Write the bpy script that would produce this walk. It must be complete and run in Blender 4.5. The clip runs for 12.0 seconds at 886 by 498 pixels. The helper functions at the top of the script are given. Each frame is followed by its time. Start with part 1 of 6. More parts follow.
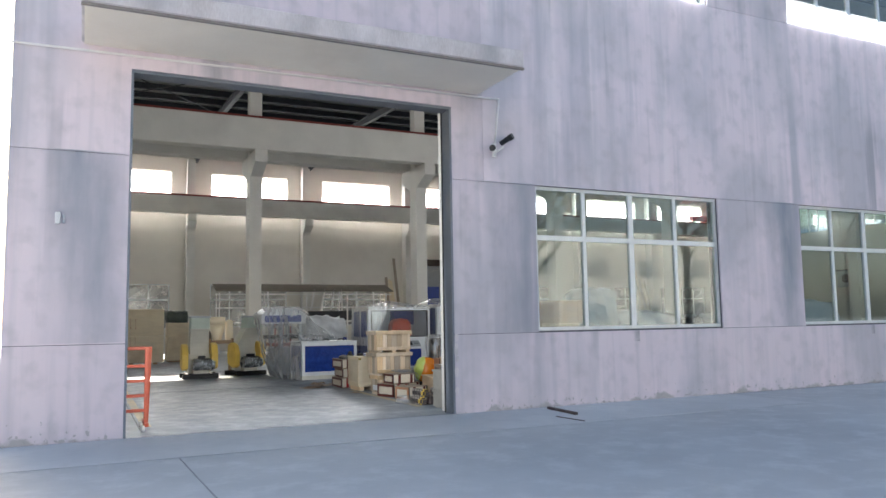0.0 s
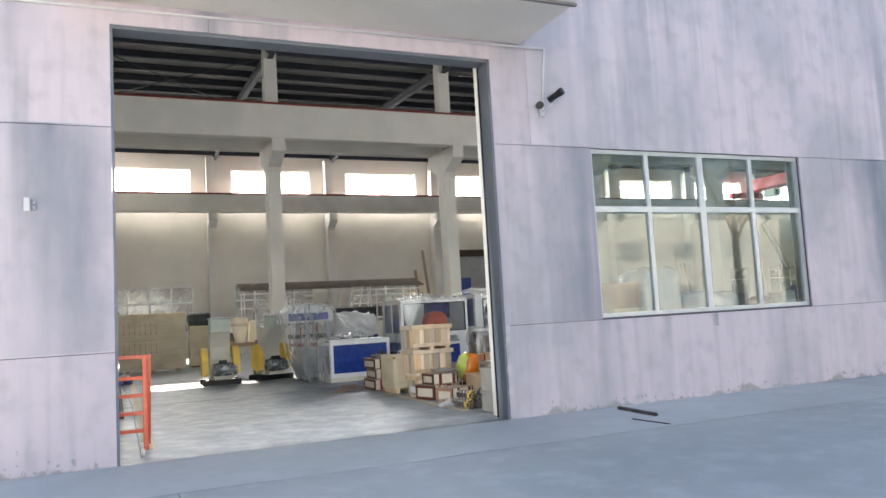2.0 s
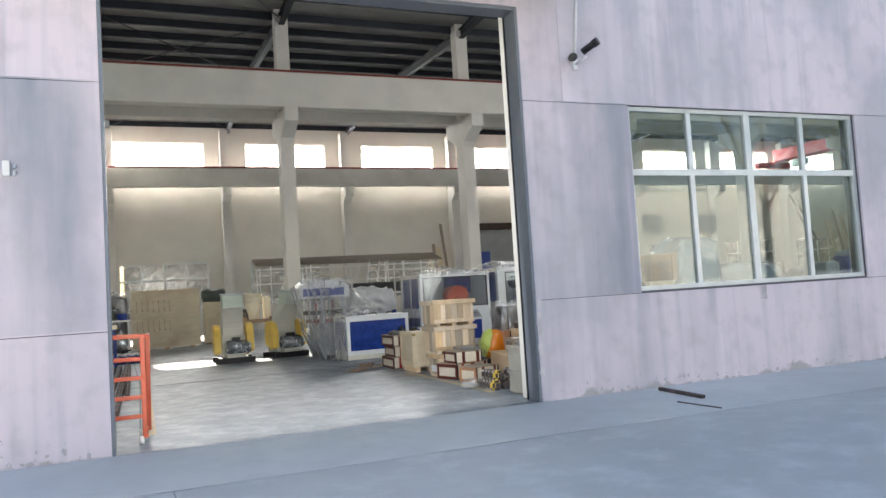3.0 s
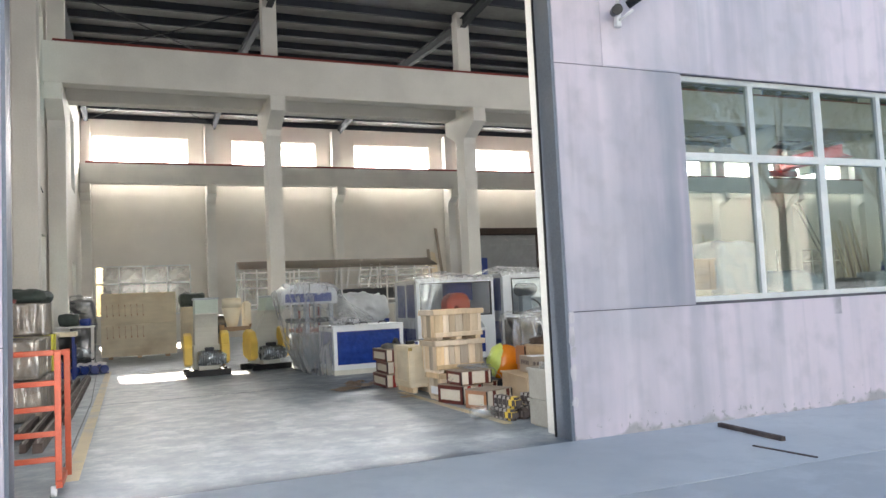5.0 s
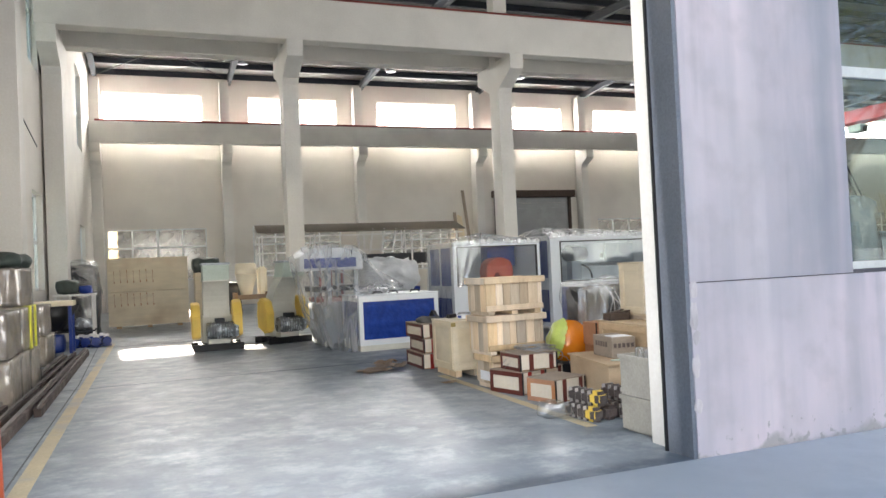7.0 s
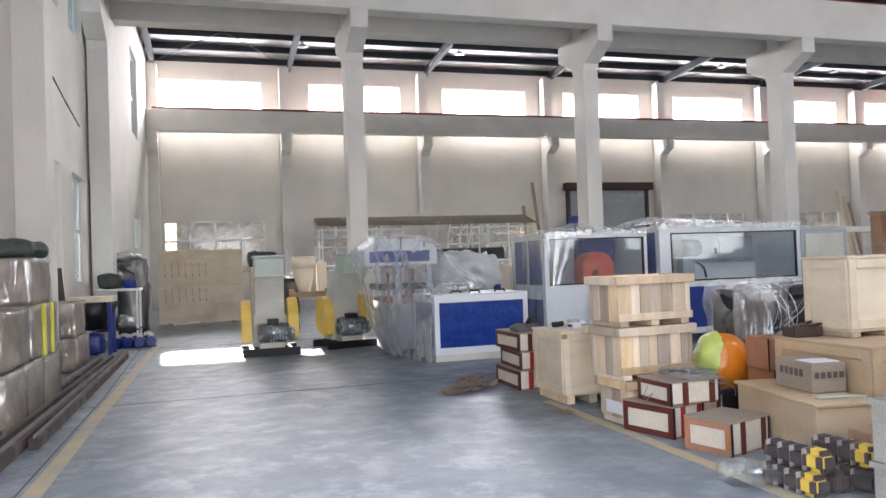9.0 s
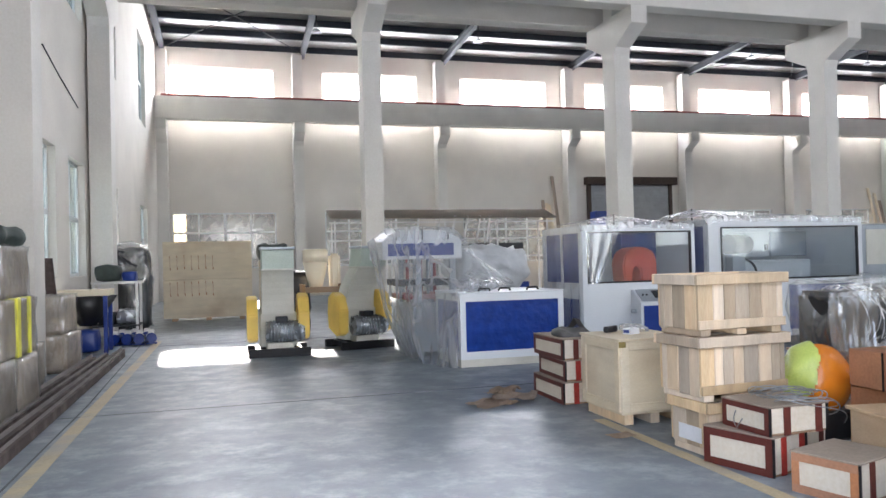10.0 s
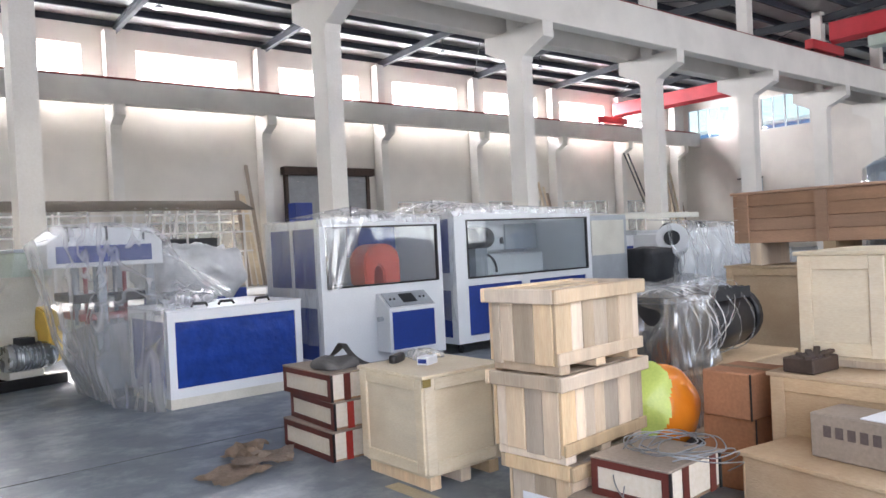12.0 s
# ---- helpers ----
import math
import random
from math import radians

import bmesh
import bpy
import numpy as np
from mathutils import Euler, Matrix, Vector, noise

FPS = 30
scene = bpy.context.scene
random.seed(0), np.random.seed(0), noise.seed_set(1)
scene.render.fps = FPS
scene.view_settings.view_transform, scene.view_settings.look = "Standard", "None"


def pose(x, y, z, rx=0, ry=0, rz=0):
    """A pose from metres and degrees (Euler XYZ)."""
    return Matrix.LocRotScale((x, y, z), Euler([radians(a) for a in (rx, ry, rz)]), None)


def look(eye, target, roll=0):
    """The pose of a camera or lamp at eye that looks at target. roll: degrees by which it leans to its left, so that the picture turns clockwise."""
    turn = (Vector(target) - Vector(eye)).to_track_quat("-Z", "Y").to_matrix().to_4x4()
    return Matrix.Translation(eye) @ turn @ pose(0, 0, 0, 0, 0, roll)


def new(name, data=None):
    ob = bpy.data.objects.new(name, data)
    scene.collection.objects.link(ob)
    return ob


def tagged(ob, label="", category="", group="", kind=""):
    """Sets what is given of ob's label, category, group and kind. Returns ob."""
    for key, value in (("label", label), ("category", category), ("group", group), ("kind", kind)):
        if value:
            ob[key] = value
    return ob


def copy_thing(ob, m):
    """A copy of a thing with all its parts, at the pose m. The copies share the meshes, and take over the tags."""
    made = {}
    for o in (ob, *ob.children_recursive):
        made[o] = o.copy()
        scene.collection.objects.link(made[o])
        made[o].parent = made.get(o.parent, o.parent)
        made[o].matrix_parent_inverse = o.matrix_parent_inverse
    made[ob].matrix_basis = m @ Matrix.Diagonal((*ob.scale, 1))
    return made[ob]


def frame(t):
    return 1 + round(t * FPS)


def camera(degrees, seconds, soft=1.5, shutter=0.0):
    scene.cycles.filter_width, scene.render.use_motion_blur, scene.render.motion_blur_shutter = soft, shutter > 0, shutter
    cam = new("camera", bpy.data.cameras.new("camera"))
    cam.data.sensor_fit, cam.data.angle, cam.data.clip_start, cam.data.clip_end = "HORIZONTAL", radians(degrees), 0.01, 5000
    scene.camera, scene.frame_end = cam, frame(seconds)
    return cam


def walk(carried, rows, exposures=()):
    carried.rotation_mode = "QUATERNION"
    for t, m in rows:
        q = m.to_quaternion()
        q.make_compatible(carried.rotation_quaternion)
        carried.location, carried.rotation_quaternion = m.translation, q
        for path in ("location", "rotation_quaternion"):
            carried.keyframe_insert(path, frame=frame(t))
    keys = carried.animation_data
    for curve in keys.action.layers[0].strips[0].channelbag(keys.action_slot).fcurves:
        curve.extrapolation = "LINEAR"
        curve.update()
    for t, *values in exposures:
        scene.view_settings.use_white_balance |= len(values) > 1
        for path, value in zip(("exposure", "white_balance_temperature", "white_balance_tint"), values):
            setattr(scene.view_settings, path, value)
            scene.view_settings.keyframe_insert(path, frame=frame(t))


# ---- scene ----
cam = camera(60.9, 12.0)
PATH = [
    (0, (-0.47, -10.08, 1.368), (0.387, -8.283, 1.558), -0.9),
    (0.5, (-0.349, -9.687, 1.359), (0.447, -7.863, 1.56), -0.9),
    (1, (-0.219, -9.31, 1.339), (0.577, -7.485, 1.52), -2.3),
    (1.5, (-0.069, -8.878, 1.365), (0.72, -7.05, 1.553), -2.7),
    (2, (0.035, -8.457, 1.343), (0.829, -6.63, 1.518), -3.2),
    (2.5, (0.194, -8.064, 1.368), (0.932, -6.211, 1.52), -3.7),
    (3, (0.282, -7.666, 1.335), (1.033, -5.816, 1.447), -3.5),
    (5, (0.805, -5.948, 1.35), (1.576, -4.107, 1.48), -2.7),
    (5.5, (0.931, -5.424, 1.341), (1.692, -3.577, 1.452), -3.3),
    (6, (1.011, -4.976, 1.354), (1.754, -3.121, 1.433), -3.2),
    (6.5, (1.051, -4.534, 1.358), (1.803, -2.682, 1.413), -3.2),
    (7, (1.2, -4.077, 1.36), (1.919, -2.212, 1.402), -2.6),
    (9, (1.478, -2.050, 1.346), (2.052, -0.135, 1.386), -2.05),
    (9.5, (1.509, -1.504, 1.340), (2.044, 0.423, 1.397), -1.45),
    (10, (1.595, -0.978, 1.330), (2.139, 0.946, 1.360), -1.41),
    (10.5, (1.612, -0.506, 1.341), (2.198, 1.406, 1.329), -0.94),
    (11, (1.677, 0.011, 1.354), (2.382, 1.881, 1.285), -1.20),
    (11.5, (1.807, 0.442, 1.374), (2.741, 2.205, 1.235), -1.76),
    (12, (1.892, 0.890, 1.448), (3.160, 2.436, 1.426), -2.80),
]
walk(cam, [(t, look(eye, target, roll)) for t, eye, target, roll in PATH], [(0, 1.0, 6600, 11), (1, 1.24, 6850, 12), (3, 1.32, 6800, 10), (5, 1.5, 6850, 11), (7, 1.66, 6850, 12), (9, 1.68, 6400, 17), (10.5, 1.78, 6200, 14), (11.4, 1.82, 6200, 15), (12, 2.0, 6350, 18)])

# ---- world, sun, light ----
world = bpy.data.worlds.new("world")
scene.world = world
world.use_nodes = True
wn = world.node_tree.nodes
wbg = wn["Background"]
wsky = wn.new("ShaderNodeTexSky")
wsky.sky_type = 'NISHITA'
wsky.sun_disc = False
SUN_EL, SUN_AZ = radians(24), radians(-3.5)
wsky.sun_elevation = SUN_EL
wsky.sun_rotation = SUN_AZ
wsky.air_density, wsky.dust_density, wsky.ozone_density = 1.0, 3.0, 1.0
world.node_tree.links.new(wsky.outputs[0], wbg.inputs[0])
wbg.inputs[1].default_value = 0.15
sun = new("sun", bpy.data.lights.new("sun", "SUN"))
sun.data.energy, sun.data.angle, sun.data.color = 5.0, radians(0.6), (1.0, 0.92, 0.8)
sun_way = Vector((math.sin(SUN_AZ) * math.cos(SUN_EL), math.cos(SUN_AZ) * math.cos(SUN_EL), math.sin(SUN_EL)))
sun.matrix_world = look(sun_way * 60, (0, 0, 0))


def opening_lamp(x, y, z, sx, sy, target, watts, color=(0.93, 0.96, 1.0)):
    lamp = new("window_light", bpy.data.lights.new("window_light", "AREA"))
    lamp.data.shape, lamp.data.size, lamp.data.size_y = "RECTANGLE", sx, sy
    lamp.data.energy, lamp.data.color = watts, color
    lamp.matrix_world = look((x, y, z), target)
    return lamp


# ---- materials ----
def nodes_of(name):
    m = bpy.data.materials.new(name)
    m.use_nodes = True
    t = m.node_tree
    return m, t, t.nodes["Principled BSDF"]


def mat(name, color, rough=0.6, metal=0.0, dark=0.75, scale=3.0, bump=0.15, fine=60.0, stretch=(1, 1, 1), dirt=None, dirt_amount=0.3, vary=0.0, coords="Object"):
    """A paint, wood, plastic or metal with variation at two scales."""
    m, t, b = nodes_of(name)
    n, l = t.nodes, t.links
    tc = n.new("ShaderNodeTexCoord")
    mp = n.new("ShaderNodeMapping")
    mp.inputs["Scale"].default_value = stretch
    l.new(tc.outputs[coords], mp.inputs[0])
    big = n.new("ShaderNodeTexNoise")
    big.inputs["Scale"].default_value, big.inputs["Detail"].default_value = scale, 5
    l.new(mp.outputs[0], big.inputs["Vector"])
    small = n.new("ShaderNodeTexNoise")
    small.inputs["Scale"].default_value, small.inputs["Detail"].default_value = fine, 4
    l.new(mp.outputs[0], small.inputs["Vector"])
    ramp = n.new("ShaderNodeMapRange")
    ramp.inputs["From Min"].default_value, ramp.inputs["From Max"].default_value = 0.3, 0.7
    l.new(big.outputs["Fac"], ramp.inputs["Value"])
    mix = n.new("ShaderNodeMix")
    mix.data_type = "RGBA"
    mix.inputs["A"].default_value = (*[c * dark for c in color], 1)
    mix.inputs["B"].default_value = (*color, 1)
    l.new(ramp.outputs[0], mix.inputs["Factor"])
    out = mix.outputs["Result"]
    grain = n.new("ShaderNodeMix")
    grain.data_type, grain.blend_type = "RGBA", "OVERLAY"
    grain.inputs["Factor"].default_value = 0.25
    l.new(out, grain.inputs["A"])
    l.new(small.outputs["Fac"], grain.inputs["B"])
    out = grain.outputs["Result"]
    if dirt:
        dn = n.new("ShaderNodeTexNoise")
        dn.inputs["Scale"].default_value, dn.inputs["Detail"].default_value = scale * 0.6, 8
        l.new(tc.outputs[coords], dn.inputs["Vector"])
        dr = n.new("ShaderNodeMapRange")
        dr.inputs["From Min"].default_value, dr.inputs["From Max"].default_value = 0.5, 0.72
        dr.inputs["To Max"].default_value = dirt_amount
        l.new(dn.outputs["Fac"], dr.inputs["Value"])
        dm = n.new("ShaderNodeMix")
        dm.data_type = "RGBA"
        dm.inputs["B"].default_value = (*dirt, 1)
        l.new(dr.outputs[0], dm.inputs["Factor"])
        l.new(out, dm.inputs["A"])
        out = dm.outputs["Result"]
    if vary:
        oi = n.new("ShaderNodeObjectInfo")
        vr = n.new("ShaderNodeMapRange")
        vr.inputs["To Min"].default_value, vr.inputs["To Max"].default_value = 1 - vary, 1 + vary * 0.4
        l.new(oi.outputs["Random"], vr.inputs["Value"])
        hs = n.new("ShaderNodeHueSaturation")
        l.new(vr.outputs[0], hs.inputs["Value"])
        mu = n.new("ShaderNodeMath")
        mu.operation = "MULTIPLY"
        mu.inputs[1].default_value = 7.31
        l.new(oi.outputs["Random"], mu.inputs[0])
        fr = n.new("ShaderNodeMath")
        fr.operation = "FRACT"
        l.new(mu.outputs[0], fr.inputs[0])
        sr = n.new("ShaderNodeMapRange")
        sr.inputs["To Min"].default_value, sr.inputs["To Max"].default_value = 1 - vary * 0.7, 1 + vary * 0.5
        l.new(fr.outputs[0], sr.inputs["Value"])
        l.new(sr.outputs[0], hs.inputs["Saturation"])
        l.new(out, hs.inputs["Color"])
        out = hs.outputs["Color"]
    l.new(out, b.inputs["Base Color"])
    rr = n.new("ShaderNodeMapRange")
    rr.inputs["To Min"].default_value, rr.inputs["To Max"].default_value = max(0.03, rough - 0.12), min(1, rough + 0.12)
    l.new(big.outputs["Fac"], rr.inputs["Value"])
    l.new(rr.outputs[0], b.inputs["Roughness"])
    b.inputs["Metallic"].default_value = metal
    if bump:
        bp = n.new("ShaderNodeBump")
        bp.inputs["Strength"].default_value, bp.inputs["Distance"].default_value = bump, 0.01
        l.new(small.outputs["Fac"], bp.inputs["Height"])
        l.new(bp.outputs[0], b.inputs["Normal"])
    return m


def glass_mat(name, color=(0.9, 0.95, 0.95), clear=0.8, rough=0.02):
    """Thin pane: part clear, part mirror, with a trace of dust."""
    m, t, b = nodes_of(name)
    n, l = t.nodes, t.links
    n.remove(b)
    tr = n.new("ShaderNodeBsdfTransparent")
    tr.inputs[0].default_value = (*color, 1)
    gl = n.new("ShaderNodeBsdfGlossy")
    gl.inputs["Roughness"].default_value = rough
    df = n.new("ShaderNodeBsdfDiffuse")
    df.inputs[0].default_value = (0.6, 0.62, 0.62, 1)
    lw = n.new("ShaderNodeLayerWeight")
    pw = n.new("ShaderNodeMath")
    pw.operation = "POWER"
    pw.inputs[1].default_value = 4.0
    l.new(lw.outputs["Facing"], pw.inputs[0])
    fr = n.new("ShaderNodeMapRange")
    fr.inputs["To Min"].default_value, fr.inputs["To Max"].default_value = 0.08, 0.7
    l.new(pw.outputs[0], fr.inputs["Value"])
    m1 = n.new("ShaderNodeMixShader")
    l.new(fr.outputs[0], m1.inputs[0])
    l.new(tr.outputs[0], m1.inputs[1])
    l.new(gl.outputs[0], m1.inputs[2])
    m2 = n.new("ShaderNodeMixShader")
    nz = n.new("ShaderNodeTexNoise")
    nz.inputs["Scale"].default_value = 1.7
    mr = n.new("ShaderNodeMapRange")
    mr.inputs["To Min"].default_value, mr.inputs["To Max"].default_value = (1 - clear) * 0.5, (1 - clear) * 1.5
    l.new(nz.outputs["Fac"], mr.inputs["Value"])
    l.new(mr.outputs[0], m2.inputs[0])
    l.new(m1.outputs[0], m2.inputs[1])
    l.new(df.outputs[0], m2.inputs[2])
    l.new(m2.outputs[0], n["Material Output"].inputs[0])
    return m


def facade_mat():
    """Mauve-grey cement paint with rain streaks and weathered grey fields."""
    m, t, b = nodes_of("facade_paint")
    n, l = t.nodes, t.links
    tc = n.new("ShaderNodeTexCoord")

    def noise_at(sx, sy, sz, scale, detail, lo, hi):
        mp = n.new("ShaderNodeMapping")
        mp.inputs["Scale"].default_value = (sx, sy, sz)
        l.new(tc.outputs["Object"], mp.inputs[0])
        nz = n.new("ShaderNodeTexNoise")
        nz.inputs["Scale"].default_value, nz.inputs["Detail"].default_value = scale, detail
        l.new(mp.outputs[0], nz.inputs["Vector"])
        mr = n.new("ShaderNodeMapRange")
        mr.inputs["From Min"].default_value, mr.inputs["From Max"].default_value = lo, hi
        l.new(nz.outputs["Fac"], mr.inputs["Value"])
        return mr.outputs[0], nz.outputs["Fac"]

    def blend(fac, a, color, amount):
        mu = n.new("ShaderNodeMath")
        mu.operation = "MULTIPLY"
        mu.inputs[1].default_value = amount
        l.new(fac, mu.inputs[0])
        mx = n.new("ShaderNodeMix")
        mx.data_type = "RGBA"
        l.new(mu.outputs[0], mx.inputs["Factor"])
        l.new(a, mx.inputs["A"])
        mx.inputs["B"].default_value = (*color, 1)
        return mx.outputs["Result"]

    base = n.new("ShaderNodeRGB")
    base.outputs[0].default_value = (0.76, 0.655, 0.70, 1)
    fields, _ = noise_at(1, 1, 0.55, 0.62, 8, 0.45, 0.62)
    streaks, _ = noise_at(1, 1, 0.07, 1.9, 10, 0.51, 0.62)
    fine, _ = noise_at(1, 1, 0.05, 6.0, 8, 0.5, 0.66)
    pale, _ = noise_at(1, 1, 0.07, 2.6, 8, 0.52, 0.63)
    blot, rawb = noise_at(1, 1, 1, 3.5, 10, 0.5, 0.7)
    out = blend(fields, base.outputs[0], (0.50, 0.475, 0.515), 0.8)
    calm, _ = noise_at(1, 1, 0.5, 0.55, 5, 0.4, 0.6)
    for layer, color, amount in ((streaks, (0.36, 0.365, 0.415), 0.6), (pale, (0.82, 0.74, 0.76), 0.45)):
        both = n.new("ShaderNodeMath")
        both.operation = "MULTIPLY"
        l.new(layer, both.inputs[0])
        l.new(calm, both.inputs[1])
        out = blend(both.outputs[0], out, color, amount)
    out = blend(fine, out, (0.38, 0.38, 0.42), 0.24)
    out = blend(blot, out, (0.42, 0.39, 0.41), 0.34)
    drip, _ = noise_at(1, 1, 0.045, 3.2, 7, 0.56, 0.64)
    patch, _ = noise_at(1, 1, 0.6, 0.45, 4, 0.48, 0.62)
    dm = n.new("ShaderNodeMath")
    dm.operation = "MULTIPLY"
    l.new(drip, dm.inputs[0])
    l.new(patch, dm.inputs[1])
    out = blend(dm.outputs[0], out, (0.30, 0.295, 0.33), 0.6)
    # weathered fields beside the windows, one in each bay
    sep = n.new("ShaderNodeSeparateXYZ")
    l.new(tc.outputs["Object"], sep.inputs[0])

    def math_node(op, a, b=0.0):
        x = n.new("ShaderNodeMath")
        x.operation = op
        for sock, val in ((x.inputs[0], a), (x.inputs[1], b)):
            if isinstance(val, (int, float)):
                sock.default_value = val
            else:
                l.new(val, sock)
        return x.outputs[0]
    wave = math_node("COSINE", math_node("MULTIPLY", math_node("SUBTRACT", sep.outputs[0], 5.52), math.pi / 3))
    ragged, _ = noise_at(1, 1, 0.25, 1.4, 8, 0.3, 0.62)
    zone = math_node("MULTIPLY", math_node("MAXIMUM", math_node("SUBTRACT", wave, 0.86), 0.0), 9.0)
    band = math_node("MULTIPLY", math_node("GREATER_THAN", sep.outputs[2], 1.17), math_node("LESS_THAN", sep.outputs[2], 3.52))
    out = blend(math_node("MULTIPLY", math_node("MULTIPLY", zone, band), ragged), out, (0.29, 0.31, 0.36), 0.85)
    # peeled render along the foot
    _, edge = noise_at(1, 1, 0.9, 2.2, 12, 0.3, 0.7)
    depth = math_node("SUBTRACT", math_node("MULTIPLY", math_node("SUBTRACT", edge, 0.41), 0.5), sep.outputs[2])
    peel = math_node("MINIMUM", math_node("MAXIMUM", math_node("MULTIPLY", depth, 22.0), 0.0), 1.0)
    out = blend(peel, out, (0.33, 0.32, 0.305), 0.7)
    _, worn = noise_at(1, 1, 1, 14.0, 8, 0.3, 0.7)
    spots = math_node("MINIMUM", math_node("MAXIMUM", math_node("MULTIPLY", math_node("SUBTRACT", math_node("SUBTRACT", worn, 0.56), math_node("MULTIPLY", sep.outputs[2], 0.45)), 25.0), 0.0), 1.0)
    out = blend(spots, out, (0.36, 0.34, 0.33), 0.7)
    # drips under the sills, one in each bay
    bay = math_node("ABSOLUTE", math_node("SUBTRACT", math_node("MODULO", math_node("SUBTRACT", sep.outputs[0], 1.97), 6.0), 6.0 - 0.02))
    under = math_node("MULTIPLY", math_node("LESS_THAN", sep.outputs[2], 1.19), math_node("GREATER_THAN", sep.outputs[2], 0.98))
    drop = math_node("MULTIPLY", math_node("MAXIMUM", math_node("SUBTRACT", 1.0, math_node("MULTIPLY", bay, 9.0)), 0.0), under)
    out = blend(math_node("MULTIPLY", drop, worn), out, (0.16, 0.16, 0.17), 1.0)
    tone = n.new("ShaderNodeObjectInfo")
    shade = n.new("ShaderNodeMapRange")
    shade.inputs["To Min"].default_value, shade.inputs["To Max"].default_value = 0.93, 1.05
    l.new(tone.outputs["Random"], shade.inputs["Value"])
    vary = n.new("ShaderNodeHueSaturation")
    l.new(shade.outputs[0], vary.inputs["Value"])
    l.new(out, vary.inputs["Color"])
    out = vary.outputs["Color"]
    l.new(out, b.inputs["Base Color"])
    b.inputs["Roughness"].default_value = 0.85
    bp = n.new("ShaderNodeBump")
    bp.inputs["Strength"].default_value, bp.inputs["Distance"].default_value = 0.3, 0.01
    l.new(rawb, bp.inputs["Height"])
    l.new(bp.outputs[0], b.inputs["Normal"])
    return m


def floor_mat(name, color, dark, rough_lo, rough_hi, scuff, scuff_amount):
    """Painted or bare concrete: broad tone, trowel marks, scuffs and pores."""
    m, t, b = nodes_of(name)
    n, l = t.nodes, t.links
    tc = n.new("ShaderNodeTexCoord")

    def nz(scale, detail, lo, hi, rough=0.55):
        x = n.new("ShaderNodeTexNoise")
        x.inputs["Scale"].default_value, x.inputs["Detail"].default_value, x.inputs["Roughness"].default_value = scale, detail, rough
        l.new(tc.outputs["Object"], x.inputs["Vector"])
        mr = n.new("ShaderNodeMapRange")
        mr.inputs["From Min"].default_value, mr.inputs["From Max"].default_value = lo, hi
        l.new(x.outputs["Fac"], mr.inputs["Value"])
        return mr.outputs[0]

    def mixc(fac, a, color2):
        mx = n.new("ShaderNodeMix")
        mx.data_type = "RGBA"
        l.new(fac, mx.inputs["Factor"])
        l.new(a, mx.inputs["A"])
        mx.inputs["B"].default_value = (*color2, 1)
        return mx.outputs["Result"]

    def times(fac, v):
        mu = n.new("ShaderNodeMath")
        mu.operation = "MULTIPLY"
        mu.inputs[1].default_value = v
        l.new(fac, mu.inputs[0])
        return mu.outputs[0]

    base = n.new("ShaderNodeRGB")
    base.outputs[0].default_value = (*color, 1)
    broad, marks, pores = nz(0.35, 5, 0.35, 0.65), nz(2.3, 10, 0.49, 0.64, 0.68), nz(45, 3, 0.55, 0.8)
    out = mixc(times(broad, 0.7), base.outputs[0], dark)
    out = mixc(times(marks, scuff_amount), out, scuff)
    out = mixc(times(pores, 0.25), out, dark)
    l.new(out, b.inputs["Base Color"])
    rr = n.new("ShaderNodeMapRange")
    rr.inputs["To Min"].default_value, rr.inputs["To Max"].default_value = rough_lo, rough_hi
    l.new(nz(3.2, 8, 0.3, 0.7, 0.65), rr.inputs["Value"])
    l.new(rr.outputs[0], b.inputs["Roughness"])
    bp = n.new("ShaderNodeBump")
    bp.inputs["Strength"].default_value, bp.inputs["Distance"].default_value = 0.12, 0.008
    l.new(nz(14, 6, 0.3, 0.7), bp.inputs["Height"])
    l.new(bp.outputs[0], b.inputs["Normal"])
    return m


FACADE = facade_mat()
FLOOR = floor_mat("hall_floor", (0.215, 0.252, 0.285), (0.14, 0.168, 0.195), 0.30, 0.58, (0.37, 0.41, 0.44), 0.7)
YARD = floor_mat("yard_concrete", (0.56, 0.58, 0.585), (0.43, 0.45, 0.46), 0.55, 0.88, (0.66, 0.68, 0.685), 0.55)
APRON = floor_mat("apron_concrete", (0.67, 0.69, 0.69), (0.50, 0.52, 0.53), 0.55, 0.85, (0.5, 0.52, 0.53), 0.5)
PLASTER = mat("wall_plaster", (0.78, 0.735, 0.67), 0.85, scale=0.8, dark=0.9, bump=0.2, fine=35, dirt=(0.5, 0.47, 0.42), dirt_amount=0.25)
COLUMN = mat("column_paint", (0.79, 0.76, 0.705), 0.75, scale=1.2, dark=0.9, bump=0.15, fine=30, dirt=(0.5, 0.48, 0.44), dirt_amount=0.3)
SOFFIT = mat("canopy_soffit", (0.92, 0.85, 0.75), 0.85, scale=1.5, dark=0.93, dirt=(0.6, 0.5, 0.4), dirt_amount=0.3)
CANOPY = mat("canopy_cement", (0.70, 0.64, 0.645), 0.9, scale=2.5, dark=0.75, stretch=(1, 1, 0.3), dirt=(0.25, 0.25, 0.27), dirt_amount=0.6)
YJOINT = mat("yard_joint_tar", (0.38, 0.395, 0.405), 0.9, scale=3, dark=0.7)
DRIP = mat("canopy_drip", (0.30, 0.26, 0.24), 0.9, scale=3, dark=0.7)
JOINT = mat("joint_shadow", (0.14, 0.13, 0.14), 0.95)
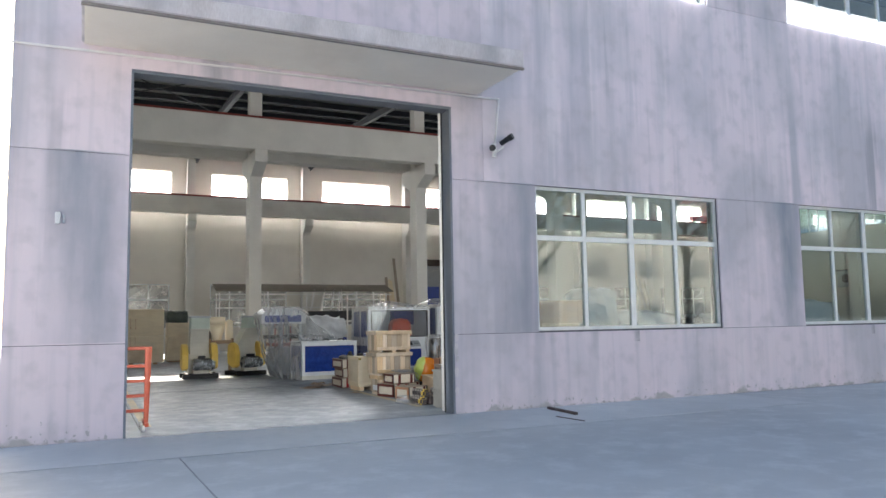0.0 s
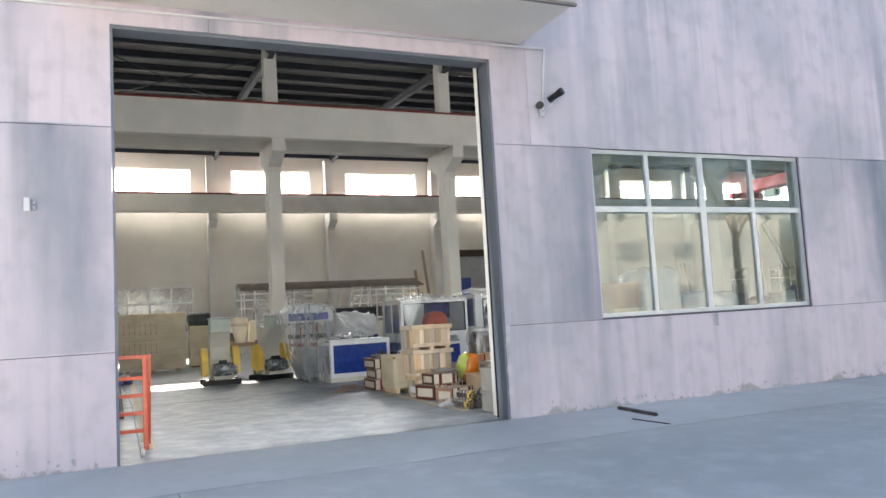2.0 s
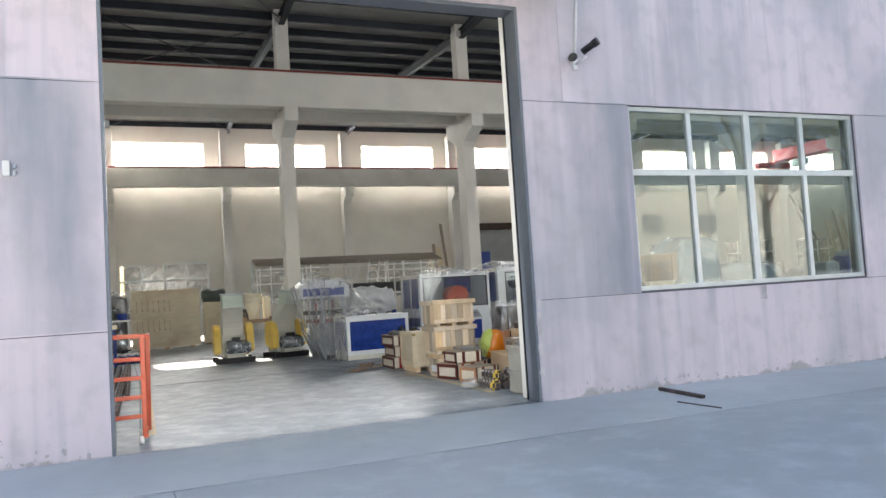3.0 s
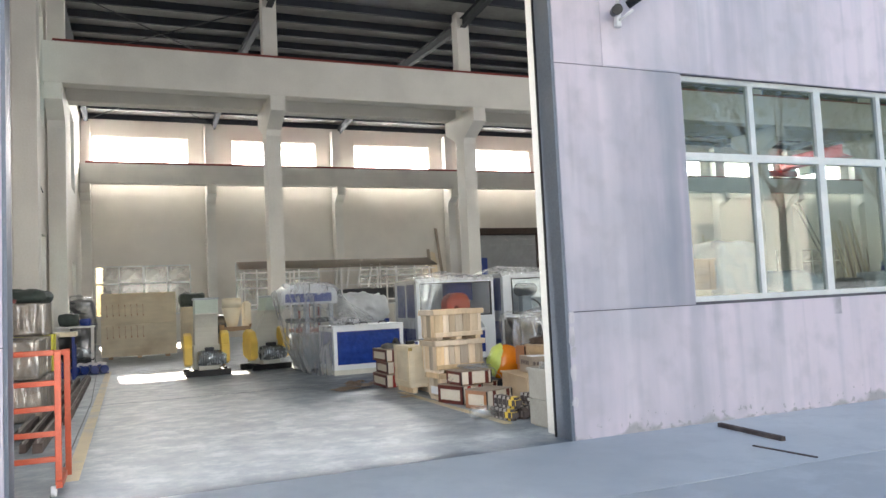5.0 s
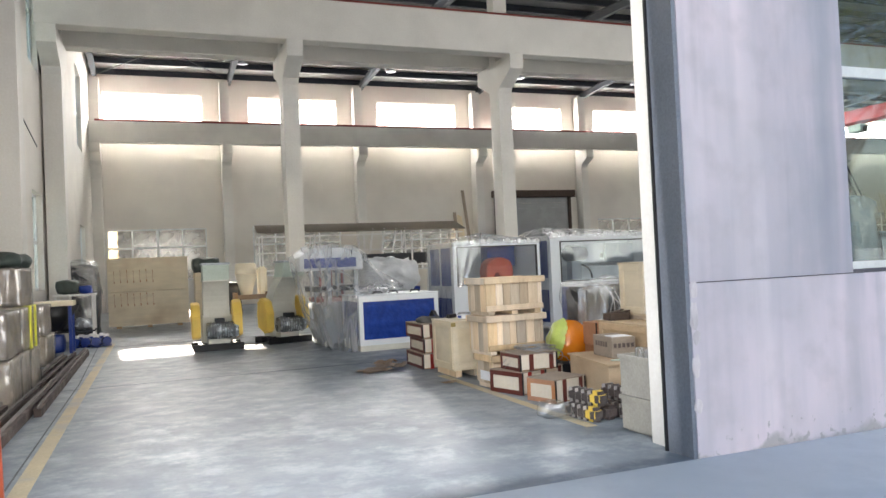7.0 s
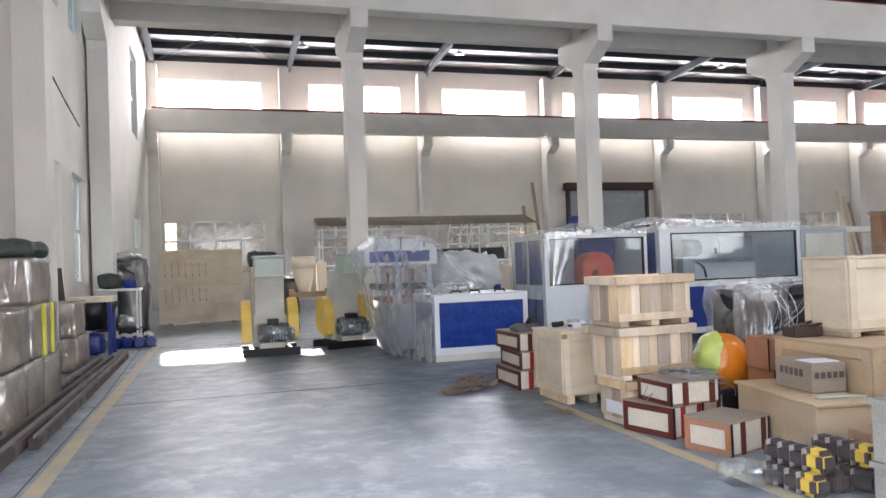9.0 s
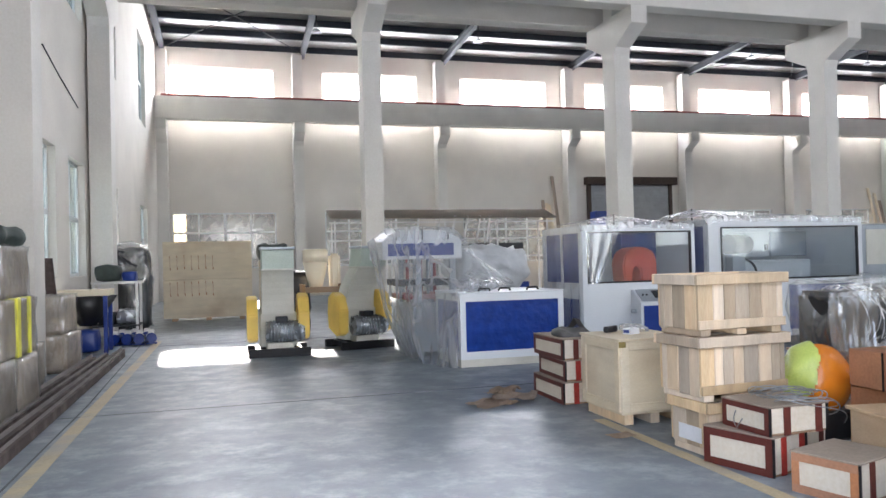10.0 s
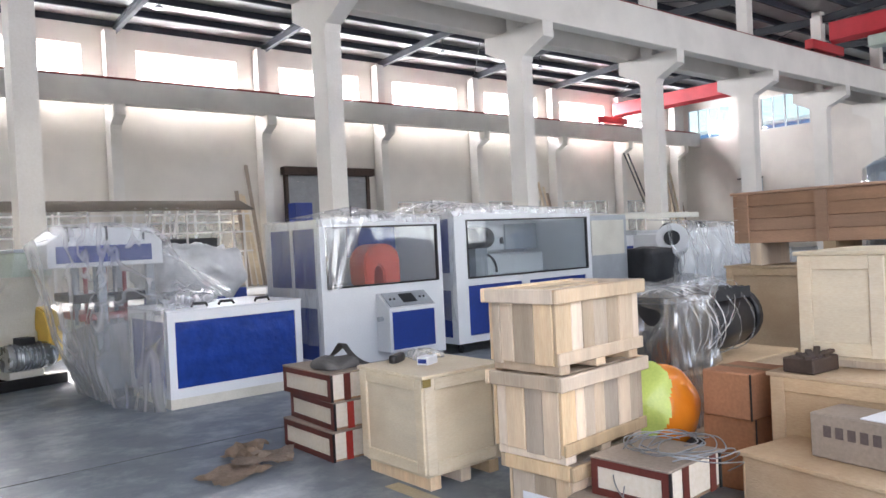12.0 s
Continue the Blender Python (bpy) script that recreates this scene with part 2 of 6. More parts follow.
STEEL_GREY = mat("grey_steel_paint", (0.20, 0.22, 0.26), 0.5, 0.2, dark=0.85, scale=2, bump=0.05, dirt=(0.32, 0.31, 0.3), dirt_amount=0.4)
ALU = mat("window_aluminium", (0.72, 0.74, 0.74), 0.35, 0.3, scale=5, dark=0.85, bump=0.03)
RAFTER = mat("rafter_paint", (0.05, 0.055, 0.062), 0.85, 0.0, dark=0.8, scale=2)
PURLIN = mat("purlin_paint", (0.025, 0.03, 0.042), 0.85, 0.0, dark=0.7, scale=2)
SHEET = mat("roof_insulation", (0.33, 0.33, 0.32), 0.5, 0.2, scale=1.3, dark=0.7, bump=0.5, fine=9, stretch=(1, 2, 1))
RAILRED = mat("rail_primer", (0.28, 0.05, 0.04), 0.6, 0.2, dark=0.6, scale=6)
CRANERED = mat("crane_red", (0.55, 0.04, 0.05), 0.4, 0.1, dark=0.8, scale=2, bump=0.03)
LINE = mat("floor_line_yellow", (0.56, 0.47, 0.30), 0.6, scale=2.5, dark=0.8, dirt=(0.32, 0.35, 0.36), dirt_amount=0.85)
GLASS = glass_mat("window_glass", (0.70, 0.76, 0.74), 0.98)
DUSTY = glass_mat("dusty_glass", (0.62, 0.64, 0.64), 0.74, 0.1)
def frost_mat():
    m, t, b = nodes_of("frosted_glass")
    n, l = t.nodes, t.links
    n.remove(b)
    tl = n.new("ShaderNodeBsdfTranslucent")
    tl.inputs[0].default_value = (0.9, 0.92, 0.92, 1)
    tr = n.new("ShaderNodeBsdfTransparent")
    nz = n.new("ShaderNodeTexNoise")
    nz.inputs["Scale"].default_value = 2.0
    mr = n.new("ShaderNodeMapRange")
    mr.inputs["To Min"].default_value, mr.inputs["To Max"].default_value = 0.3, 0.6
    l.new(nz.outputs["Fac"], mr.inputs["Value"])
    mx = n.new("ShaderNodeMixShader")
    l.new(mr.outputs[0], mx.inputs[0])
    l.new(tl.outputs[0], mx.inputs[1])
    l.new(tr.outputs[0], mx.inputs[2])
    l.new(mx.outputs[0], n["Material Output"].inputs[0])
    return m


FROST = frost_mat()
SHUTTER = mat("shutter_steel", (0.30, 0.31, 0.32), 0.45, 0.4, dark=0.8, scale=3)
BROWNSTEEL = mat("brown_steel", (0.09, 0.06, 0.045), 0.7, 0.2, dark=0.6, scale=8)
BLUESHEET = mat("blue_sheet", (0.18, 0.36, 0.68), 0.5, scale=1, dark=0.9)
WHITESHEET = mat("pale_cladding", (0.70, 0.72, 0.72), 0.6, scale=1, dark=0.9)
PVC = mat("white_pvc", (0.82, 0.80, 0.78), 0.45, scale=4, dark=0.9, bump=0.03)
BLACKPL = mat("black_plastic", (0.014, 0.014, 0.016), 0.4, scale=6, bump=0.05)


# ---- building helpers ----
def boxes(*bb):
    """A bmesh of boxes (x0, x1, y0, y1, z0, z1)."""
    bm = bmesh.new()
    for b in bb:
        add_box(bm, *b)
    return bm


def add_box(bm, x0, x1, y0, y1, z0, z1, m=None):
    vs = [bm.verts.new((x, y, z)) for z in (z0, z1) for x, y in ((x0, y0), (x1, y0), (x1, y1), (x0, y1))]
    if m is not None:
        for v in vs:
            v.co = m @ v.co
    for f in ((3, 2, 1, 0), (4, 5, 6, 7), (0, 1, 5, 4), (1, 2, 6, 5), (2, 3, 7, 6), (3, 0, 4, 7)):
        bm.faces.new([vs[i] for i in f])
    return vs


def add_cyl(bm, r, z0, z1, m=None, seg=20, r2=None, cap=True):
    """A cylinder or cone along z, placed by m."""
    r2 = r if r2 is None else r2
    lo = [bm.verts.new((r * math.cos(a), r * math.sin(a), z0)) for a in (2 * math.pi * i / seg for i in range(seg))]
    hi = [bm.verts.new((r2 * math.cos(a), r2 * math.sin(a), z1)) for a in (2 * math.pi * i / seg for i in range(seg))]
    for i in range(seg):
        f = bm.faces.new((lo[i], lo[(i + 1) % seg], hi[(i + 1) % seg], hi[i]))
        f.smooth = True
    if cap:
        bm.faces.new(lo[::-1])
        bm.faces.new(hi)
    if m is not None:
        for v in lo + hi:
            v.co = m @ v.co


def cyl(r, z0, z1, m=None, seg=20, r2=None):
    bm = bmesh.new()
    add_cyl(bm, r, z0, z1, m, seg, r2)
    return bm


def between(a, b):
    """The pose at a whose z axis points to b, and the length."""
    a, b = Vector(a), Vector(b)
    return Matrix.Translation(a) @ (b - a).to_track_quat("Z", "Y").to_matrix().to_4x4(), (b - a).length


def rod(bm, a, b, r, seg=8):
    m, d = between(a, b)
    add_cyl(bm, r, 0, d, m, seg)


def bar(bm, a, b, w, h):
    """A square bar from a to b."""
    m, d = between(a, b)
    add_box(bm, -w / 2, w / 2, -h / 2, h / 2, 0, d, m)


def bevel(bm, w, seg=1):
    bmesh.ops.bevel(bm, geom=list(bm.edges), offset=w, segments=seg, affect='EDGES', clamp_overlap=True)
    return bm


def prism(profile, d0, d1, axis="y"):
    """A solid from a closed outline of pairs, drawn out along an axis: y: pairs are (x, z); x: (y, z); z: (x, y)."""
    bm = bmesh.new()

    def at(p, d):
        return {"y": (p[0], d, p[1]), "x": (d, p[0], p[1]), "z": (p[0], p[1], d)}[axis]
    lo = [bm.verts.new(at(p, d0)) for p in profile]
    hi = [bm.verts.new(at(p, d1)) for p in profile]
    k = len(profile)
    for i in range(k):
        bm.faces.new((lo[i], lo[(i + 1) % k], hi[(i + 1) % k], hi[i]))
    bm.faces.new(lo[::-1])
    bm.faces.new(hi)
    bmesh.ops.recalc_face_normals(bm, faces=bm.faces)
    return bm


def part(name, bm, material, parent=None, label=""):
    me = bpy.data.meshes.new(name)
    bm.to_mesh(me)
    bm.free()
    me.materials.append(material)
    ob = new(name, me)
    if parent is not None:
        ob.parent = parent
    if label:
        ob["label"] = label
    return ob


def piece(name, me, parent, m):
    """One more object on a shared mesh."""
    ob = new(name, me)
    ob.parent = parent
    ob.matrix_basis = m
    return ob


def thing(name, m, label, category, group=""):
    ob = new(name)
    ob.empty_display_size = 0.1
    ob.matrix_basis = m
    return tagged(ob, label, category, group)


def structure(name, bm, material, label, category):
    return tagged(part(name, bm, material), label, category, kind="structure")


# ---- the hall: numbers ----
WX0, WX1 = -1.32, 48.4          # outside of the two end walls
FAR = 30.4                      # inner face of the far wall
DOOR_W, DOOR_H = 4.51, 4.62
TOP = 10.3
MID = [4.6 + 6 * i for i in range(8)]
FRONT_WIN = [(5.98 + 6 * i, 9.87 + 6 * i) for i in range(7)]
FAR_WIN = [(-0.58 + 6 * i, 3.45 + 6 * i) for i in range(8)]


def wall_cells(u0, u1, z0, z1, holes):
    """Cut the rectangle round the holes (u0, u1, z0, z1): cells to fill."""
    us = sorted({u0, u1, *[h[0] for h in holes], *[h[1] for h in holes]})
    zs = sorted({z0, z1, *[h[2] for h in holes], *[h[3] for h in holes]})
    cells = []
    for ua, ub in zip(us, us[1:]):
        run = None
        for za, zb in zip(zs, zs[1:]):
            hit = any(h[0] < (ua + ub) / 2 < h[1] and h[2] < (za + zb) / 2 < h[3] for h in holes)
            if not hit:
                run = (run[0], zb) if run else (za, zb)
            if hit and run:
                cells.append((ua, ub, *run))
                run = None
        if run:
            cells.append((ua, ub, *run))
    return cells


# ground and floor
structure("ground", boxes((-300, 300, -300, 300, -0.3, 0)), YARD, "weathered pale grey concrete yard running to the horizon", "ground")
structure("floor", boxes((WX0 + 0.02, WX1 - 0.02, 0.0, FAR + 0.2, 0.0, 0.006)), FLOOR, "worn grey-blue painted concrete hall floor with scuffs", "floor")
bm = prism([(-1.3, 0.003), (-1.0, 0.007), (9.6, 0.007), (9.9, 0.003)], -1.72, -0.002, "y")
structure("apron", bm, APRON, "paler concrete apron along the foot of the facade", "pavement")

# front wall: body with openings, then panels with open joints
front_holes = [(0, DOOR_W, -1, DOOR_H)] + [(a, b, 1.19, 3.5) for a, b in FRONT_WIN] + [(a, b, 7.13, 9.3) for a, b in FRONT_WIN]
bm = bmesh.new()
for a, b, c, d in wall_cells(WX0, WX1, 0, TOP, front_holes):
    add_box(bm, a, b, 0.03, 0.26, c, d)
wall_front = structure("wall_front", bm, JOINT, "cement facade wall with rain-streaked mauve-grey paint", "wall")
G = 0.004
panels = [(WX0, 0, 0, 1.15 - G), (WX0, 0, 1.15 + G, 3.5 - G), (WX0, 0, 3.5 + G, DOOR_H), (WX0, 1.01 - G / 2, DOOR_H, 7.13 - G), (1.01 + G / 2, DOOR_W, DOOR_H, 7.13 - G),
          (DOOR_W, WX1, 0, 1.165 - G), (DOOR_W, 5.98, 1.165 + G, 3.5 - G), (DOOR_W, 5.05 - G / 2, 3.5 + G, 7.13 - G), (5.05 + G / 2, WX1, 3.5 + G, 7.13 - G), (WX0, 5.98, 7.13 + G, TOP), (5.98, WX1, 9.3, TOP)]
for (a, b), (c, d) in zip(FRONT_WIN, FRONT_WIN[1:] + [(WX1, 0)]):
    panels += [(b, c, 1.165 + G, 3.5 - G), (b, c, 7.13 + G, 9.3)]
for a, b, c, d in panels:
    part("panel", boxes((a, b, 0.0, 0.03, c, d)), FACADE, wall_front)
structure("wall_front_lining", (lambda bm: [add_box(bm, a, b, 0.26, 0.275, c, d) for a, b, c, d in wall_cells(WX0 + 0.3, WX1 - 0.3, 0.01, TOP, [(-0.0, DOOR_W + 0.0, -1, DOOR_H)] + front_holes[1:])] and bm)(bmesh.new()), PLASTER, "cream plaster on the inside of the front wall", "wall")

# broken render at the corner of the doorway
for i, (z, h) in enumerate(((0.62, 0.16), (0.80, 0.1), (0.95, 0.2), (1.12, 0.12), (0.35, 0.1))):
    bm = bmesh.new()
    bmesh.ops.create_icosphere(bm, subdivisions=2, radius=0.5)
    for v in bm.verts:
        k = v.co * 4 + Vector((i * 3.1, 0, 0))
        v.co = Vector((v.co.x * 0.07, v.co.y * 0.012, v.co.z * h)) * (1 + 0.5 * noise.noise(k))
        v.co += Vector((DOOR_W + 0.022 + 0.01 * (i % 2), 0.001, z))
    part("chip", bm, CANOPY, wall_front, "patch of broken grey render")

# far wall
far_holes = [(a, b, 8.1, 9.28) for a, b in FAR_WIN] + [(a, b, 1.2, 3.45) for i, (a, b) in enumerate(FAR_WIN) if i != 3] + [(17.5, 21.5, -1, 4.6)]
bm = bmesh.new()
for a, b, c, d in wall_cells(WX0, WX1, 0, TOP, far_holes):
    add_box(bm, a, b, FAR, FAR + 0.26, c, d)
structure("wall_far", bm, PLASTER, "cream plastered far wall of the hall", "wall")

# end walls
# windows beyond y = 17 are unseen, added to let sunlight in
left_holes = [(11.0, 12.2, 1.2, 3.3), (13.2, 14.7, 1.2, 3.3), (17.4, 19.2, 1.2, 3.3), (24, 26, 1.2, 3.3), (11.0, 12.2, 6.0, 8.8), (13.2, 14.7, 6.0, 8.8), (17.4, 19.2, 6.0, 8.8), (24, 26, 6.0, 8.8)]
bm = bmesh.new()
for a, b, c, d in wall_cells(0.0, FAR + 0.26, 0, TOP + 0.8, left_holes):
    add_box(bm, WX0, WX0 + 0.27, a, b, c, d)
for v in bm.verts:
    v.co.y = min(max(v.co.y, 0.262), FAR - 0.002)
structure("wall_left", bm, PLASTER, "cream plastered gable wall with tall windows", "wall")
right_holes = [(y, y + 3.1, 7.45, 9.5) for y in (4.5, 10.2, 15.9, 21.8, 27.0)]
bm = bmesh.new()
for a, b, c, d in wall_cells(0.262, FAR - 0.002, 0, TOP + 0.8, right_holes):
    add_box(bm, WX1 - 0.26, WX1, a, b, c, d)
structure("wall_right", bm, PLASTER, "cream plastered gable wall at the far end", "wall")


# windows
def window(name, a, b, z0, z1, y, cols, transom, label, glass=GLASS, axis="x", depth=0.07, t=0.055, sill=True):
    """A window in an opening from a to b; axis x: in a wall along x, at y; axis y: in an end wall."""
    ob = thing(name, Matrix.Identity(4), label, "window")
    ob["kind"] = "structure"

    def put(part_name, u0, u1, w0, w1, za, zb, material):
        bb = (u0, u1, w0, w1, za, zb) if axis == "x" else (w0, w1, u0, u1, za, zb)
        return part(part_name, boxes(bb), material, ob)
    put("frame_side", a, a + t, y, y + depth, z0, z1, ALU)
    put("frame_side", b - t, b, y, y + depth, z0, z1, ALU)
    put("frame_top", a + t, b - t, y, y + depth, z1 - t, z1, ALU)
    put("frame_bottom", a + t, b - t, y, y + depth, z0, z0 + t, ALU)
    us = [a + (b - a) * i / cols for i in range(cols + 1)]
    for i, u in enumerate(us[1:-1]):
        w = t * (0.9 if i % 2 else 0.6)
        put("mullion", u - w, u + w, y + 0.004, y + depth - 0.004, z0 + t, z1 - t, ALU)
    rows = [z0 + t, z1 - t]
    if transom:
        put("transom", a + t, b - t, y + 0.002, y + depth - 0.002, transom - 0.04, transom + 0.04, ALU)
        rows = [z0 + t, transom - 0.04, z1 - t]
    for u0, u1 in zip(us, us[1:]):
        for za, zb in zip(rows, rows[1:]):
            p = put("pane", u0 + 0.02, u1 - 0.02, y + depth / 2, y + depth / 2 + 0.005, za, zb, glass)
            p.visible_shadow = False
    return ob


for i, (a, b) in enumerate(FRONT_WIN):
    window("window_%d" % (i + 1), a, b, 1.19, 3.5, 0.06, 4, 2.67, "four-light aluminium window with a transom in the facade")
    window("window_%d" % (i + 20), a, b, 7.13, 9.3, 0.06, 4, None, "high aluminium window in the facade")
for i, (a, b) in enumerate(FAR_WIN):
    window("window_%d" % (i + 40), a, b, 8.1, 9.28, FAR + 0.1, 4, None, "bright frosted high window above the crane beam", FROST, t=0.03)
    if i != 3:
        window("window_%d" % (i + 60), a, b, 1.2, 3.45, FAR + 0.1, 4, 2.65, "dusty low window in the far wall", DUSTY)
for i, (a, b, c, d) in enumerate(left_holes):
    window("window_%d" % (i + 80), a, b, c, d, WX0 + 0.08, 2, (c + d) / 2, "narrow aluminium window in the gable wall", axis="y")
for i, (a, b, c, d) in enumerate(right_holes):
    window("window_%d" % (i + 95), a, b, c, d, WX1 - 0.2, 4, None, "high window in the end wall", axis="y")

# canopy over the door
canopy = thing("canopy", pose(0, 0, 0), "cement entrance canopy with a cream soffit and stained edge", "canopy")
canopy["kind"] = "structure"
part("slab", bevel(boxes((-0.58, 5.0, -1.34, -0.003, 4.88, 5.12)), 0.012), CANOPY, canopy)
part("soffit", boxes((-0.55, 4.97, -1.29, -0.004, 4.86, 4.878)), SOFFIT, canopy, "cream painted soffit")
part("drip_edge", boxes((-0.583, 5.003, -1.338, -1.29, 4.845, 4.872)), DRIP, canopy)

# steel lining of the door opening
jamb = thing("door_1", pose(0, 0, 0), "grey steel lining of the tall open factory doorway", "door frame")
jamb["kind"] = "structure"
part("jamb", boxes((DOOR_W - 0.035, DOOR_W - 0.003, 0.004, 0.262, 0.006, DOOR_H - 0.004)), STEEL_GREY, jamb)
part("jamb", boxes((0.003, 0.03, 0.004, 0.262, 0.006, DOOR_H - 0.004)), STEEL_GREY, jamb)
part("head", boxes((0.03, DOOR_W - 0.035, 0.01, 0.262, DOOR_H - 0.045, DOOR_H - 0.004)), STEEL_GREY, jamb)
part("seal_strip", boxes((DOOR_W - 0.05, DOOR_W - 0.02, 0.262, 0.285, 0.006, DOOR_H - 0.004)), BLACKPL, jamb)


# columns with corbels, built once each
def corbel_profile(y0, y1, near, far, z0, z1, top):
    """The side of a column: y0..y1 shaft, corbels out to near and far between z0 and z1."""
    pts = [(y0, 0.006), (y1, 0.006)]
    if far:
        pts += [(y1, z0), (y1 + 0.06, z0 + 0.16), (far, z1 - 0.4), (far, z1), (y1 - 0.08, z1)]
    pts += [(y1 - 0.08, top), (y0 + 0.08, top)]
    if near:
        pts += [(y0 + 0.08, z1), (near, z1), (near, z1 - 0.4), (y0 - 0.06, z0 + 0.16), (y0, z0)]
    return pts


mid_col = part("column", prism(corbel_profile(14.92, 15.5, 14.11, 16.3, 6.08, 7.0, 10.25), -0.2, 0.2, "x"), COLUMN)
tagged(mid_col, "cream painted concrete column with corbels on both sides", "column", "columns of the middle row", "structure")
mid_col.location.x = MID[0]
for x in MID[1:] + [-0.8]:
    copy_thing(mid_col, Matrix.Translation((x, 0, 0)))
far_col = part("column", prism(corbel_profile(29.75, 30.38, 29.15, None, 6.1, 6.95, 9.8), -0.2, 0.2, "x"), COLUMN)
tagged(far_col, "cream wall column with a corbel under the crane beam", "column", "columns of the far wall", "structure")
far_col.location.x = 4.35
for x in [4.35 + 6 * i for i in range(1, 8)] + [-0.85]:
    copy_thing(far_col, Matrix.Translation((x, 0, 0)))
near_col = part("column", prism([(0.28, 0.006), (0.28, 9.8), (0.5, 9.8), (0.5, 7.0), (1.3, 7.0), (1.3, 6.6), (0.58, 6.2), (0.52, 6.05), (0.52, 0.006)], -0.2, 0.2, "x"), COLUMN)
tagged(near_col, "cream wall column inside the facade", "column", "columns of the front wall", "structure")
near_col.location.x = 4.73
for x in [4.73 + 6 * i for i in range(1, 8)] + [-0.82]:
    copy_thing(near_col, Matrix.Translation((x, 0, 0)))
gable_col = part("column", boxes((WX0 + 0.275, -0.65, 9.0, 9.5, 0.006, 10.3)), COLUMN)
tagged(gable_col, "cream pilaster on the gable wall", "column", kind="structure")

# crane beams and rails
for name, y0, y1, z0, z1 in (("beam_front_row", 0.85, 1.28, 7.003, 7.95), ("beam_middle_near", 14.13, 14.58, 7.003, 8.04), ("beam_middle_far", 15.83, 16.28, 7.003, 8.04), ("beam_far_row", 29.17, 29.6, 6.955, 7.82)):
    b = structure(name, bevel(boxes((WX0 + 0.28, WX1 - 0.28, y0, y1, z0, z1)), 0.015), COLUMN, "long cream concrete crane beam", "beam")
    part("crane_rail", boxes((WX0 + 0.5, WX1 - 0.5, (y0 + y1) / 2 - 0.2, (y0 + y1) / 2 + 0.2, z1, z1 + 0.02), (WX0 + 0.5, WX1 - 0.5, (y0 + y1) / 2 - 0.03, (y0 + y1) / 2 + 0.03, z1 + 0.02, z1 + 0.12)), RAILRED, b, "rust-red crane rail")

# roof: rafters, purlins, insulated sheets, rods
def roof_z(y):
    """Underside of the purlins."""
    h = 7.6
    u = y if y < 15.2 else y - 15.2
    return 10.05 + 0.06 * (h - abs(u - h))


rafter_x = MID + [-0.8]
for x in rafter_x:
    for y0, y1 in ((0.3, 7.6), (7.6, 15.2), (15.2, 22.8), (22.8, 30.35)):
        bm = bmesh.new()
        for h0, h1, w in ((0.0, 0.02, 0.09), (0.02, 0.28, 0.006), (0.28, 0.3, 0.09)):
            vs = add_box(bm, x - w, x + w, y0, y1, 0, 1)
            for v in vs:
                v.co.z = roof_z(v.co.y + (1e-4 if v.co.y == y0 else -1e-4)) - 0.3 + (h1 if v.co.z > 0.5 else h0)
        tagged(part("rafter", bm, RAFTER), "grey steel roof rafter", "rafter", "roof rafters", "structure")
for k in range(21):
    y = 0.4 + k * 1.5
    z = roof_z(y)
    bm = boxes((WX0 + 0.3, WX1 - 0.3, y - 0.04, y + 0.04, z, z + 0.22), (WX0 + 0.3, WX1 - 0.3, y - 0.04, y + 0.05, z - 0.02, z))
    tagged(part("purlin", bm, PURLIN), "dark steel purlin under the roof", "purlin", "roof purlins", "structure")
bm = bmesh.new()
for y0, y1 in ((-0.2, 7.6), (7.6, 15.2), (15.2, 22.8), (22.8, 30.9)):
    vs = add_box(bm, WX0 - 0.1, WX1 + 0.1, y0, y1, 0, 1)
    for v in vs:
        v.co.z = roof_z(v.co.y + (1e-4 if v.co.y == y0 else -1e-4)) + (0.23 if v.co.z < 0.5 else 0.33)
structure("ceiling", bm, SHEET, "silver-white insulated roof sheeting", "roof")
bm = bmesh.new()
for xs in ((-0.8, 4.6), (22.6, 28.6), (34.6, 40.6)):
    for ys in ((0.4, 7.6), (7.6, 15.0), (15.4, 22.8), (22.8, 30.2)):
        rod(bm, (xs[0], ys[0], roof_z(ys[0]) - 0.12), (xs[1], ys[1], roof_z(ys[1]) - 0.12), 0.018, 6)
        rod(bm, (xs[1], ys[0], roof_z(ys[0]) - 0.12), (xs[0], ys[1], roof_z(ys[1]) - 0.12), 0.018, 6)
structure("roof_bracing", bm, RAFTER, "thin crossed steel bracing rods below the roof", "bracing")

# loose cable on the gable wall
bm = bmesh.new()
rod(bm, (WX0 + 0.28, 11.4, 4.7), (WX0 + 0.28, 12.6, 4.5), 0.012, 6)
rod(bm, (WX0 + 0.28, 12.6, 4.5), (WX0 + 0.28, 14.1, 4.3), 0.012, 6)
structure("wall_cable", bm, BLACKPL, "thin black cable slanting down the gable wall", "cable")

# area lamps added in the openings to stand in for daylight
for a, b in FAR_WIN:
    opening_lamp((a + b) / 2, FAR + 0.22, 8.69, 3.9, 1.1, ((a + b) / 2, 10, 0), 172)
for a, b in FRONT_WIN:
    opening_lamp((a + b) / 2, 0.3, 8.2, 3.8, 2.0, ((a + b) / 2, 20, 0), 118)
for a, b in FRONT_WIN[:3]:
    opening_lamp((a + b) / 2, 0.3, 2.35, 3.7, 2.2, ((a + b) / 2, 20, 1.5), 18)
# fill lamp added in the doorway for the crates and floor inside
opening_lamp(DOOR_W / 2, 0.2, 2.35, 4.3, 4.4, (DOOR_W / 2, 20, 1.6), 42)

